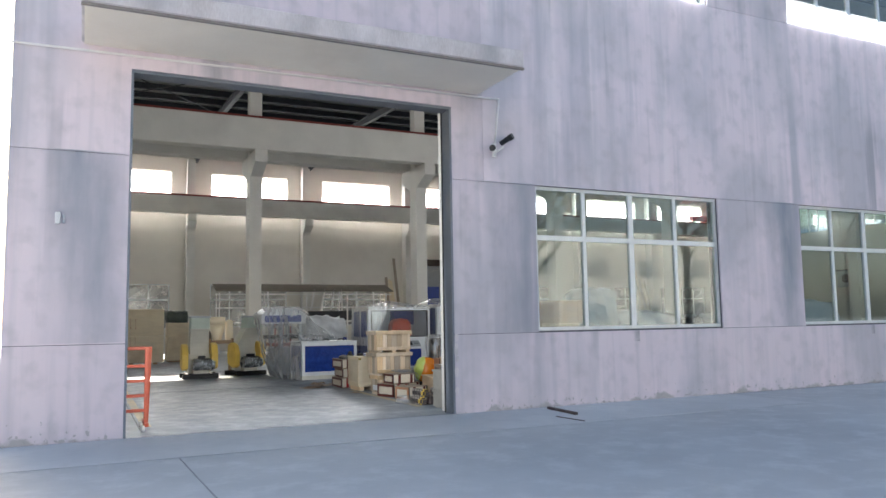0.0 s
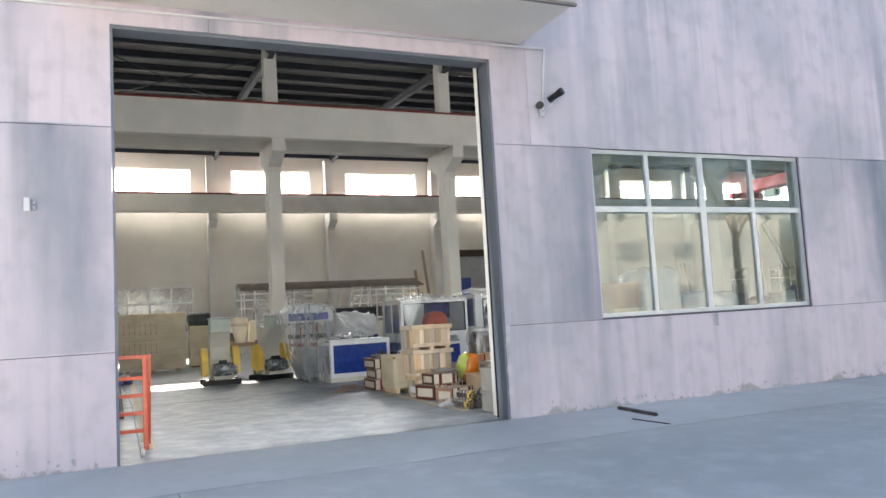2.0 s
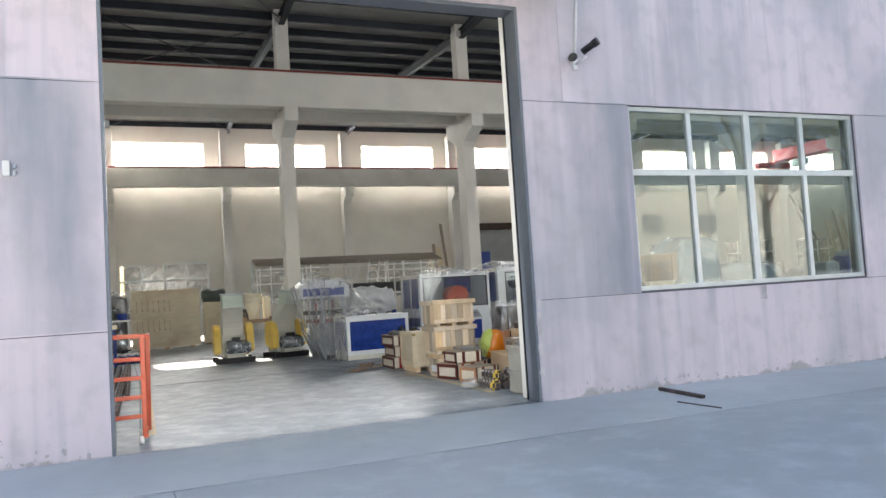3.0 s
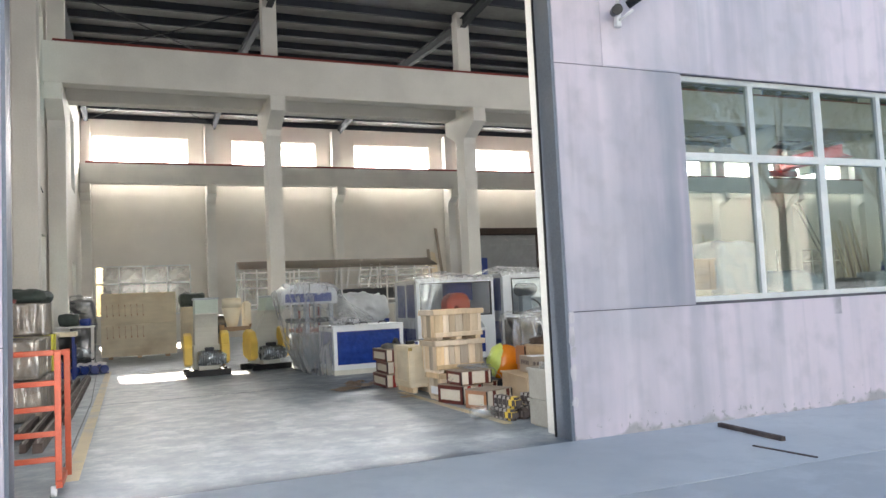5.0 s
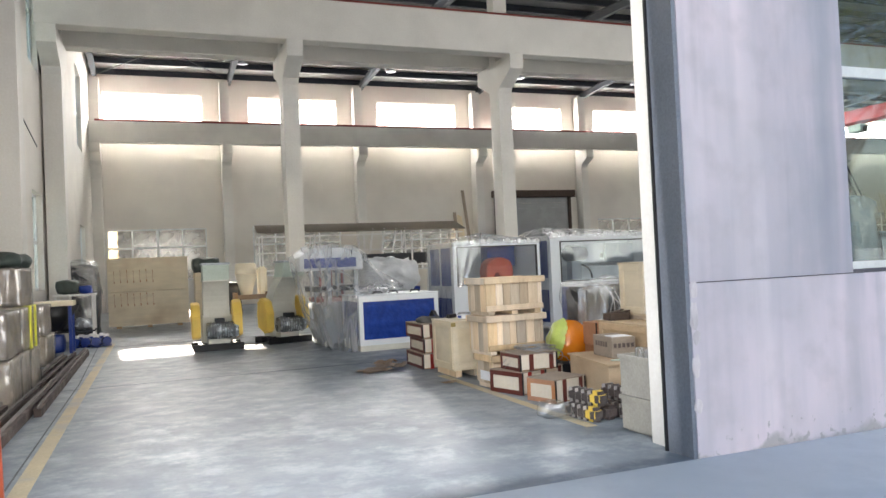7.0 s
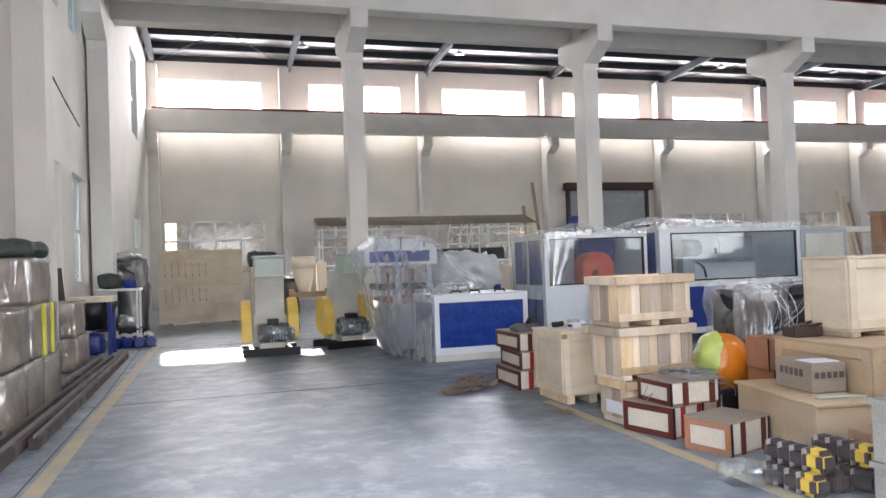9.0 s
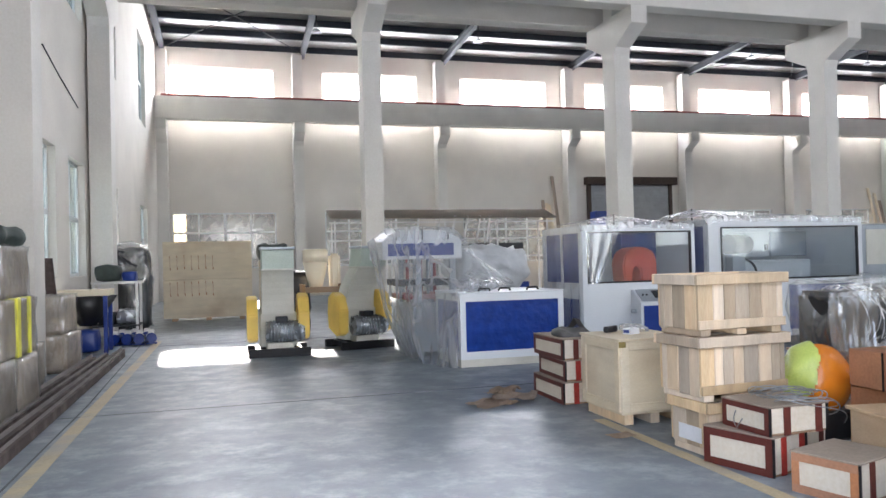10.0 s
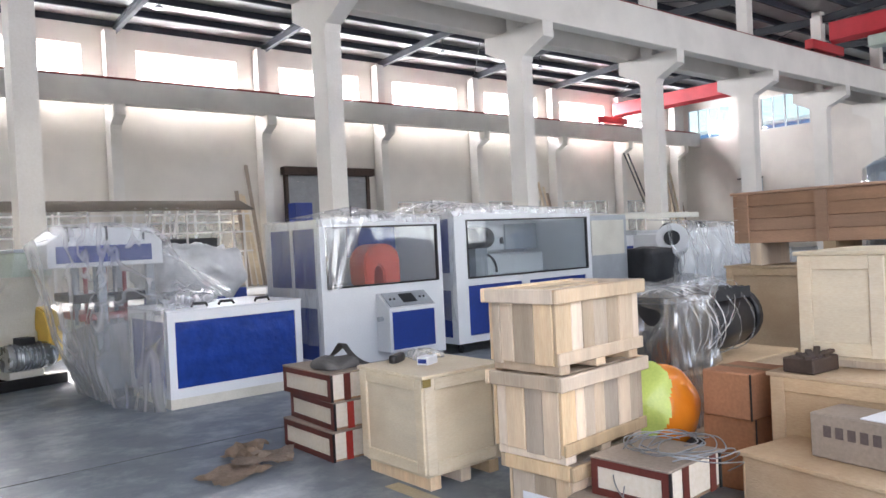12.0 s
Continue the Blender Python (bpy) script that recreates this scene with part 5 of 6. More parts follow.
cab3 = framed_cabinet("thermoforming_cabinet", pose(8.0, 8.1, 0.006) @ Matrix.Diagonal((0.975, 1, 0.968, 1)), 2.7, 1.35, 0.13, 1.87, "long white machine cabinet with a wide black-edged window", (0.2, 2.62, 0.97, 1.75), [(0.2, 1.2, 0.22, 0.88), (1.35, 2.55, 0.22, 0.88)])
part("motor", cyl(0.15, -0.2, 0.25, pose(0.75, 0.4, 1.5, 0, 90, 20), 24), MDARK, cab3, "dark electric motor")
part("motor_stand", boxes((0.64, 0.86, 0.32, 0.5, 0.97, 1.36)), MGREY, cab3)
part("mould_box", bevel(boxes((0.75, 2.3, 0.6, 1.2, 0.95, 1.25)), 0.02), MWHITE, cab3)
part("panel_door", bevel(boxes((1.05, 1.75, 0.9, 0.94, 1.3, 1.7)), 0.01), MWHITE, cab3)
part("latch", boxes((1.68, 1.73, 0.87, 0.9, 1.4, 1.5)), MDARK, cab3)
part("panel_door", bevel(boxes((1.8, 2.5, 0.9, 0.94, 1.3, 1.7)), 0.01), MGREY, cab3)
bm = bmesh.new()
hose = [Vector((0.9 + 0.3 * math.sin(i / 9 * 1.6), 0.5, 1.28 - 0.28 * (i / 9) ** 2)) for i in range(10)]
for a, b in zip(hose, hose[1:]):
    rod(bm, a, b, 0.018)
part("hose", bm, BLACKPL, cab3)


def roof_film(name_label, x0, x1, y0, y1, z, peak_x, peak_z, seed):
    ob = thing("polythene_sheet", pose(0, 0, 0), name_label, "plastic sheet", "dust sheets")
    top = [[(x0, y1, z + 0.0), (peak_x, y1, peak_z - 0.05), (x1, y1, z)], [(x0, (y0 + y1) / 2, z + 0.02), (peak_x, (y0 + y1) / 2, peak_z), (x1, (y0 + y1) / 2, z + 0.03)],
           [(x0, y0, z + 0.01), (peak_x, y0, z + 0.03), (x1, y0, z + 0.01)], [(x0 - 0.01, y0 - 0.03, z - 0.1), (peak_x, y0 - 0.03, z - 0.05), (x1, y0 - 0.03, z - 0.09)]]
    part("sheet", loft(top, 0.025, seed, 6, 34, 22), FILMTHICK, ob)
    side = [[(x0, y0 - 0.02, z), (x0, y1, z)], [(x0 - 0.03, y0 - 0.03, z - 0.7), (x0 - 0.02, y1, z - 0.7)], [(x0 - 0.05, y0 - 0.04, z - 1.4), (x0 - 0.03, y1, z - 1.35)]]
    part("side_drape", loft(side, 0.035, seed + 3, 5, 26, 20), FILMCLEAR, ob)
    part("prop", cyl(0.012, z, peak_z, pose(peak_x, (y0 + y1) / 2, 0), 8), MDARK, ob)
    return ob


roof_film("polythene dust sheet over the cabinet with a propped peak", 6.04, 7.79, 8.09, 9.4, 1.76, 6.9, 1.93, 2.0)
roof_film("polythene dust sheet over the long cabinet", 7.96, 10.66, 8.09, 9.45, 1.832, 8.2, 2.0, 5.0)
part_ob = thing("polythene_sheet", pose(0, 0, 0), "clear polythene hanging across the cabinet window", "plastic sheet", "dust sheets")
part("sheet", loft([[(6.09, 8.065, 1.76), (6.66, 8.065, 1.77)], [(6.11, 8.055, 1.32), (6.46, 8.055, 1.37)], [(6.12, 8.05, 0.95), (6.28, 8.05, 0.97)]], 0.012, 8.0, 3, 40, 20), FILMCLEAR, part_ob)


# extruder beyond the cabinets, wrapped
def extruder():
    ob = thing("extruder", pose(10.9, 8.05, 0.006), "grey plastic extruder with a round gearbox face under clear film", "machine", "machine line")
    part("bed", bevel(boxes((0.0, 5.2, 0.2, 1.2, 0.0, 0.55)), 0.02), MWHITE, ob)
    part("cabinet", bevel(boxes((0.0, 1.0, 0.35, 1.25, 0.55, 1.72)), 0.02), MGREY, ob)
    part("cabinet_window", boxes((0.1, 0.9, 0.335, 0.35, 1.1, 1.64)), HOPPER, ob)
    gb = part("gearbox", bevel(boxes((2.1, 4.2, 0.15, 1.1, 0.5, 1.45)), 0.08, 3), MWHITE, ob)
    part("bearing_face", cyl(0.26, 0, 0.3, pose(2.05, 0.2, 1.2, 0, -70, 30), 32), MWHITE, gb)
    part("bore", cyl(0.13, 0.3, 0.32, pose(2.05, 0.2, 1.2, 0, -70, 30), 28), MDARK, gb)
    part("barrel", cyl(0.3, 0, 1.7, pose(3.9, 0.6, 1.05, 0, 90, 0), 28), MGREY, ob)
    part("end_drum", cyl(0.46, 0, 0.55, pose(5.0, 0.5, 0.95, 0, 90, 0), 28), MGREY, ob)
    part("drive", lump((0.9, 0.7, 0.6), 2.9, 0.04, 5, 0.3), MDARK, ob).location = (1.5, 0.35, 0.55)
    part("beam", bevel(boxes((-0.1, 4.0, 0.9, 1.05, 1.66, 1.76)), 0.01), HOPPER, ob)
    for x in (2.5, 3.5):
        part("cap", cyl(0.16, 1.45, 1.57, pose(x, 0.6, 0), 16, 0.05), MDARK, ob)
    ob2 = thing("polythene_sheet", pose(0, 0, 0), "clear film over the extruder gearbox", "plastic sheet", "dust sheets")
    part("sheet", loft([[(12.6, 9.05, 1.66), (16.4, 9.05, 1.52)], [(12.6, 8.2, 1.62), (16.4, 8.25, 1.48)], [(12.65, 8.0, 1.05), (16.5, 8.0, 0.95)], [(12.7, 8.0, 0.5), (16.5, 8.0, 0.45)]], 0.08, 12.0, 9, 44, 26), FILM, ob2)


extruder()


# ---- crates ----
def slat_crate(m, w, d, h, label, paper=False, feet=0.06):
    """A crate of upright pine boards with a framed lid; origin at the near left foot."""
    ob = thing("wooden_crate", m, label, "crate", "stacked pine crates")
    rng = random.Random(int(w * 1000 + h * 77 + m.translation.z * 31))
    for x in (0.02, w / 2 - 0.04, w - 0.10):
        part("skid", bevel(boxes((x, x + 0.08, 0.0, d, 0, feet)), 0.004), PINE, ob)
    top = h - 0.06
    x = 0.0
    while x < w - 0.02:
        b = min(w, x + rng.uniform(0.07, 0.13))
        if w - b < 0.04:
            b = w
        dy = rng.uniform(0, 0.005)
        part("board", bevel(boxes((x + 0.001, b - 0.002, -dy, 0.018, feet + rng.uniform(-0.01, 0.004), top)), 0.003), PINE, ob)
        part("board", boxes((x + 0.001, b - 0.002, d - 0.018, d, feet, top)), PINE, ob)
        x = b
    y = 0.019
    while y < d - 0.03:
        b = min(d - 0.019, y + rng.uniform(0.08, 0.14))
        if d - 0.019 - b < 0.04:
            b = d - 0.019
        part("board", bevel(boxes((-rng.uniform(0, 0.004), 0.018, y + 0.001, b - 0.002, feet + rng.uniform(-0.015, 0.005), top)), 0.003), PINE, ob)
        part("board", boxes((w - 0.018, w, y, b - 0.001, feet, top)), PINE, ob)
        y = b
    part("bottom_rail", bevel(boxes((-0.008, w + 0.004, -0.022, -0.006, feet, feet + 0.06)), 0.004), PINE, ob)
    for bb in ((-0.03, w + 0.03, -0.032, -0.008, h - 0.07, h), (-0.03, w + 0.03, d + 0.002, d + 0.03, h - 0.07, h), (-0.03, -0.006, -0.008, d + 0.002, h - 0.07, h), (w + 0.004, w + 0.03, -0.008, d + 0.002, h - 0.07, h)):
        part("lid_rail", bevel(boxes(bb), 0.005), PINE, ob)
    n = 5
    for i in range(n):
        part("lid_board", bevel(boxes((-0.006, w + 0.004, -0.008 + i * d / n, -0.012 + (i + 1) * d / n, h - 0.055, h - 0.03 + 0.02 * rng.random())), 0.003), PINE, ob)
    return ob


slat_crate(pose(4.54, 3.25, 0.006, 0, 0, 3), 0.62, 0.40, 0.362, "pale pine crate at the bottom of a stack")
slat_crate(pose(4.50, 3.26, 0.370, 0, 0, 5), 0.70, 0.42, 0.42, "pine crate of upright boards in the middle of a stack", feet=0.045)
slat_crate(pose(4.50, 3.275, 0.792, 0, 0, 4), 0.70, 0.42, 0.405, "pine crate of upright boards on top of a stack", feet=0.045)
ob = thing("paper_label", pose(4.535, 3.36, 0.09, 0, 0, 3), "white shipping paper stuck on a crate", "label")
part("sheet", boxes((-0.006, -0.003, -0.04, 0.2, 0, 0.1)), PAPER, ob)


def ply_crate(m, w, d, h, label, material=PLY, feet=0.1, battens=True, group="plywood crates", print_bars=False):
    """A plywood box with edge battens and a lid, on a pallet."""
    ob = thing("plywood_crate", m, label, "crate", group)
    if feet:
        for x in (0.03, w / 2 - 0.04, w - 0.11):
            part("skid", bevel(boxes((x, x + 0.08, 0.01, d - 0.01, 0, feet - 0.02)), 0.004), PINE, ob)
    for name, bb in (("front_panel", (0, w, 0, 0.012, feet, h - 0.02)), ("back_panel", (0, w, d - 0.012, d, feet, h - 0.02)), ("left_panel", (0, 0.012, 0.012, d - 0.012, feet, h - 0.02)), ("right_panel", (w - 0.012, w, 0.012, d - 0.012, feet, h - 0.02)), ("lid", (-0.02, w + 0.02, -0.02, d + 0.02, h - 0.02, h))):
        part(name, bevel(boxes(bb), 0.003), material, ob)
    part("floor_panel", boxes((0.01, w - 0.01, 0.01, d - 0.01, feet - 0.02, feet)), material, ob)
    t = 0.07 if battens else 0
    if battens:
        for bb in ((0, t, -0.016, -0.001, feet, h - 0.022), (w - t, w, -0.016, -0.001, feet, h - 0.022), (t, w - t, -0.016, -0.001, h - 0.022 - t, h - 0.022), (t, w - t, -0.016, -0.001, feet, feet + t),
                   (-0.016, -0.001, 0, t, feet, h - 0.022), (-0.016, -0.001, d - t, d, feet, h - 0.022), (-0.016, -0.001, t, d - t, h - 0.022 - t, h - 0.022), (-0.016, -0.001, t, d - t, feet, feet + t)):
            part("batten", bevel(boxes(bb), 0.003), material, ob)
    if print_bars:
        for i in range(3):
            part("print_mark", boxes((w * 0.55 + i * 0.09, w * 0.55 + i * 0.09 + 0.06, -0.004, -0.001, h * 0.62, h * 0.62 + 0.08)), INK, ob)
    return ob


crate2 = ply_crate(pose(4.50, 4.31, 0.006, 0, 0, 0), 0.60, 0.64, 0.675, "square pale plywood crate on pallet feet with brass corner plates")
for x, y in ((-0.02, -0.022), (0.56, -0.022)):
    part("corner_plate", bevel(boxes((x, x + 0.06, y - 0.003, y + 0.002, 0.61, 0.655)), 0.002), BRASS, crate2, "brass corner plate")


def trim_box(m, w, d, h, label, edge=TAPE, straps=TAPE):
    """A flat pale box with brown edging on its long left side; w: along x, d: along y."""
    ob = thing("trimmed_box", m, label, "box", "brown-edged boxes")
    part("box", bevel(boxes((0, w, 0, d, 0.012, h)), 0.006), WHITEWOOD, ob)
    part("base", boxes((0.004, w - 0.004, 0.004, d - 0.004, 0, 0.012)), CARDBOARD, ob)
    part("lid_board", bevel(boxes((-0.008, w + 0.008, -0.008, d + 0.008, h, h + 0.012)), 0.004), CARDGREY, ob)
    t = min(0.05, h * 0.2)
    for bb in ((-0.007, -0.001, 0, d, h - t, h), (-0.007, -0.001, 0, d, 0.0, t), (-0.007, -0.001, 0, t, t, h - t), (-0.007, -0.001, d - t, d, t, h - t)):
        part("edging", boxes(bb), edge, ob, "dark brown edging")
    for x in (w * 0.24, w * 0.78):
        part("strap_band", boxes((x, x + 0.05, -0.006, -0.001, 0, h)), straps, ob, "brown band")
    for x in (0.0, w - 0.012):
        part("corner_strip", boxes((x - 0.004, x + 0.012, -0.009, -0.001, 0, h)), BLACKPL, ob)
    return ob


trim_box(pose(4.45, 5.26, 0.006, 0, 0, -1), 0.42, 0.70, 0.19, "pale flat box with brown edging at the bottom of a pile", straps=TAPERED)
trim_box(pose(4.48, 5.28, 0.210, 0, 0, -3), 0.42, 0.66, 0.18, "pale flat box with brown edging in a pile", straps=TAPERED)
trim_box(pose(4.46, 5.27, 0.404, 0, 0, 0), 0.42, 0.66, 0.18, "pale flat box with brown edging on top of a pile")
trim_box(pose(4.63, 2.77, 0.006, 0, 0, 17), 0.34, 0.48, 0.225, "long pale box with dark brown edging on the floor", straps=TAPERED)
trim_box(pose(4.68, 2.19, 0.006, 0, 0, 17), 0.42, 0.37, 0.215, "pale box with red-brown edging on the floor", edge=CARDRED, straps=TAPE)
trim_box(pose(4.62, 2.78, 0.245, 0, 0, 3), 0.44, 0.40, 0.165, "pale box with brown edging and loose steel straps on top")
ob = thing("flat_box", pose(4.99, 2.96, 0.006, 0, 0, 17), "grey-topped flat box with a brown band", "box")
part("box", bevel(boxes((0, 0.28, 0, 0.2, 0, 0.225)), 0.006), WHITEWOOD, ob)
part("lid", bevel(boxes((-0.006, 0.286, -0.006, 0.206, 0.225, 0.236)), 0.003), CARDGREY, ob)
part("band", boxes((0.2, 0.25, -0.005, -0.001, 0, 0.225)), TAPE, ob)
# loose steel straps
ob = thing("steel_straps", pose(4.86, 2.98, 0.424), "tangle of loose grey steel strapping on a box", "strapping")
rng = random.Random(5)
for k in range(9):
    cu = bpy.data.curves.new("strap", "CURVE")
    cu.dimensions, cu.bevel_depth, cu.bevel_resolution = "3D", 0.0032, 1
    sp = cu.splines.new("NURBS")
    sp.points.add(9)
    r, ph = 0.16 + 0.04 * rng.random(), rng.random() * 6
    for i, p in enumerate(sp.points):
        a = ph + i * 0.62
        drop = 0.0 if k < 4 or i < 6 else -0.06 * (i - 6)
        out = 1.0 if k < 4 or i < 5 else 1 + 0.16 * (i - 4)
        p.co = (math.cos(a) * r * 1.1 * out, math.sin(a) * r * 0.9 * out - 0.02 * k, 0.012 + 0.05 * abs(math.sin(a * 1.7 + k)) + drop, 1)
    sp.use_endpoint_u = True
    s = new("strap", cu)
    cu.materials.append(STRAP)
    s.parent = ob
# web belt and clutter on the small boxes and the crate
ob = thing("web_belt", pose(4.62, 5.45, 0.598), "crumpled grey webbing belt on the boxes", "belt")
bm = bmesh.new()
band = []
for i in range(29):
    a = i / 28
    loop = math.sin(math.pi * min(1, a / 0.7))
    p = Vector((0.02 + 0.26 * a + 0.05 * math.sin(a * 9), 0.3 - 0.62 * a, 0.012 + 0.14 * loop ** 2 if a < 0.7 else 0.012 - 0.5 * (a - 0.7)))
    side = Vector((0.03 + 0.01 * math.sin(a * 7), 0.012, 0.01 * math.cos(a * 11)))
    band.append([bm.verts.new(p - side), bm.verts.new(p + side)])
for (a, b), (c, d) in zip(band, band[1:]):
    bm.faces.new((a, b, d, c)).smooth = True
bmesh.ops.solidify(bm, geom=list(bm.faces), thickness=0.008)
part("belt", bm, BELT, ob)
part("belt_fold", lump((0.3, 0.22, 0.07), 3.1, 0.05, 6, 0.5), BELT, ob)
ob = thing("small_carton", pose(4.78, 4.62, 0.682, 0, 0, 20), "small printed carton on a plywood crate", "carton")
part("carton", bevel(boxes((-0.06, 0.06, -0.04, 0.04, 0, 0.05)), 0.003), PAPER, ob)
part("print", boxes((-0.061, -0.059, -0.03, 0.03, 0.012, 0.038)), MBLUE, ob)
ob = thing("plastic_wrap", pose(4.92, 4.8, 0.682), "crumpled clear plastic on a plywood crate", "plastic sheet")
part("sheet", lump((0.22, 0.14, 0.06), 2.6, 0.04, 5, 0.5), FILMTHICK, ob)
ob = thing("hand_tool", pose(4.72, 4.86, 0.682, 0, 0, 30), "black hand tool on a plywood crate", "tool")
part("tool", lump((0.16, 0.05, 0.06), 1.6, 0.02, 4, 0.5), BLACKPL, ob)

# cardboard on the floor
for x, y, rz, s, z, seed in ((3.86, 5.52, 15, 0.4, 0.0, 1), (4.12, 5.62, -30, 0.4, 0.03, 2), (4.08, 5.82, 50, 0.34, 0.05, 3), (4.34, 4.02, 8, 0.2, 0.0, 4)):
    ob = thing("cardboard_sheet", pose(x, y, 0.006 + z, 0, 0, rz), "torn piece of brown cardboard on the floor", "cardboard", "cardboard scraps")
    bm = bmesh.new()
    n = 8
    top = []
    for i in range(n + 1):
        for j in range(n + 1):
            u, v = i / n - 0.5, j / n - 0.5
            k = Vector((u * 3 + seed, v * 3, seed))
            edge = 1 + 0.12 * noise.noise(k * 2)
            top.append(bm.verts.new((u * s * edge, v * s * 0.75 * edge, 0.006 + (0.07 if seed < 4 else 0.01) * abs(noise.noise(k * 1.1)))))
    for i in range(n):
        for j in range(n):
            a = i * (n + 1) + j
            bm.faces.new((top[a], top[a + n + 1], top[a + n + 2], top[a + 1]))
    bmesh.ops.solidify(bm, geom=list(bm.faces), thickness=0.005)
    part("sheet", bm, SCRAP, ob)

# the long crate with a printed carton, cartons, plywood crates behind
ply_crate(pose(5.02, 1.80, 0.006, 0, 0, -10), 0.40, 0.98, 0.385, "low tan plywood crate with a lipped lid", PLYDARK, 0.05, False)
ob = thing("printed_carton", pose(5.25, 2.08, 0.393, 0, 0, -8), "grey-brown carton with faded print", "carton")
part("carton", bevel(boxes((0, 0.25, 0, 0.42, 0, 0.2)), 0.006), CARDGREY, ob)
part("flap", bevel(boxes((0.02, 0.23, 0.03, 0.2, 0.2, 0.206)), 0.002), PAPER, ob)
for i in range(5):
    part("print_mark", boxes((-0.003, -0.001, 0.32 - i * 0.055, 0.355 - i * 0.055, 0.1, 0.15)), INK, ob)
    part("print_mark", boxes((0.02 + i * 0.045, 0.05 + i * 0.045, -0.003, -0.001, 0.1, 0.14)), INK, ob)
ob = thing("green_strap", pose(5.2, 1.93, 0.393), "pale green plastic strip lying on a crate", "strip")
bm = bmesh.new()
bar(bm, (-0.06, 0.0, 0.01), (0.1, -0.03, 0.014), 0.05, 0.01)
bar(bm, (0.1, -0.03, 0.014), (0.24, -0.1, 0.012), 0.02, 0.01)
part("strip", bm, HOPGREEN, ob)
for x, y, z, w, d, h, rz, mt, lab in ((5.70, 2.97, 0.006, 0.32, 0.3, 0.40, 4, CARDRED, "rust-brown carton under another"), (5.64, 2.96, 0.41, 0.36, 0.29, 0.25, -3, CARDRED, "rust-brown carton on a carton"),
                                (5.12, 1.3, 0.006, 0.36, 0.4, 0.25, -4, CARDBOARD, "brown carton behind the woven rolls"), (5.52, 1.3, 0.006, 0.4, 0.42, 0.43, -2, CARDGREY, "grey carton by the facade")):
    ob = thing("carton", pose(x, y, z, 0, 0, rz), lab, "carton", "brown cartons")
    part("carton", bevel(boxes((0, w, 0, d, 0, h)), 0.008), mt, ob)
    part("tape", boxes((w / 2 - 0.025, w / 2 + 0.025, -0.002, d + 0.002, h, h + 0.003)), CARDBOARD, ob)
    part("corner_strip", boxes((-0.003, 0.012, -0.003, -0.0005, 0, h)), BLACKPL, ob)
ply_crate(pose(5.57, 1.9, 0.006, 0, 0, -2), 1.2, 0.92, 0.695, "wide tan plywood crate with dark print on its front", PLYDARK, 0.06, True, print_bars=True)
ply_crate(pose(5.86, 2.36, 0.703, 0, 0, 0), 0.74, 0.42, 0.595, "pale plywood crate with battens standing on a wider crate", PLY, 0.06, True)
ob = thing("rusty_tray", pose(5.59, 2.6, 0.703, 0, 0, -5), "rusty steel tray of parts on a plywood crate", "tray")
part("tray", bevel(boxes((0, 0.24, 0, 0.16, 0, 0.075)), 0.006), BROWNSTEEL, ob)
for i in range(5):
    bm = bmesh.new()
    bar(bm, (0.0 + 0.03 * i, 0.02, 0.08), (0.1 + 0.05 * i, 0.13 - 0.02 * i, 0.082 + 0.012 * (i % 3)), 0.03, 0.014)
    part("scrap", bm, RUSTBEAM if i % 2 else BROWNSTEEL, ob)

# orange housing in film, wrapped black machine on a crate
ob = thing("blower_housing", pose(5.63, 3.52, -0.026) @ Matrix.Scale(0.88, 4), "shiny orange blower housing with a lime film patch", "blower")
bm = bmesh.new()
bmesh.ops.create_uvsphere(bm, u_segments=32, v_segments=20, radius=0.25)
for v in bm.verts:
    v.co = Vector((v.co.x * 1.1, v.co.y, v.co.z * 1.15 + 0.5)) + 0.02 * Vector((noise.noise(v.co * 6), noise.noise(v.co * 6 + Vector((3, 1, 2))), 0))
for f in bm.faces:
    f.smooth = True
part("housing", bm, ORANGEBALL, ob)
part("stand", bevel(boxes((-0.25, 0.25, -0.2, 0.25, 0.036, 0.27)), 0.02), MDARK, ob)
bm = bmesh.new()
bmesh.ops.create_uvsphere(bm, u_segments=110, v_segments=70, radius=0.25)
bmesh.ops.delete(bm, geom=[v for v in bm.verts if v.co.dot(Vector((-0.93, 0.2, 0.3))) < 0.11 + 0.03 * noise.noise(v.co * 9)], context="VERTS")
for v in bm.verts:
    v.co = Vector((v.co.x * 1.2, v.co.y * 1.09, v.co.z * 1.25 + 0.5)) + 0.025 * Vector((noise.noise(v.co * 8), noise.noise(v.co * 8 + Vector((3, 1, 2))), noise.noise(v.co * 8 + Vector((1, 5, 2)))))
for f in bm.faces:
    f.smooth = True
part("film_patch", bm, LIME, ob, "lime green film")
ply_crate(pose(6.0, 3.52, 0.006), 1.3, 0.7, 0.54, "tan plywood crate under a wrapped machine", PLYDARK, 0.06, False)
ob = thing("wrapped_motor", pose(6.36, 3.82, 0.548, 0, 0, 4) @ Matrix.Scale(0.95, 4), "black geared motor bound in clear stretch film", "motor")
part("body", bevel(boxes((-0.5, 0.1, -0.22, 0.22, 0.0, 0.5)), 0.04, 2), BLACKPL, ob)
part("motor", bevel(cyl(0.23, 0, 0.66, pose(0.05, 0, 0.25, 0, 90, 0) @ pose(0, 0, 0, 0, 0, 22.5), 8), 0.02), BLACKPL, ob)
for i in range(9):
    part("cooling_fin", boxes((0.12, 0.66, -0.2 + i * 0.05, -0.19 + i * 0.05, 0.42, 0.5)), MDARK, ob)
# thin film bands, every other one white to paint the wrap's glossy streaks
rng = random.Random(21)
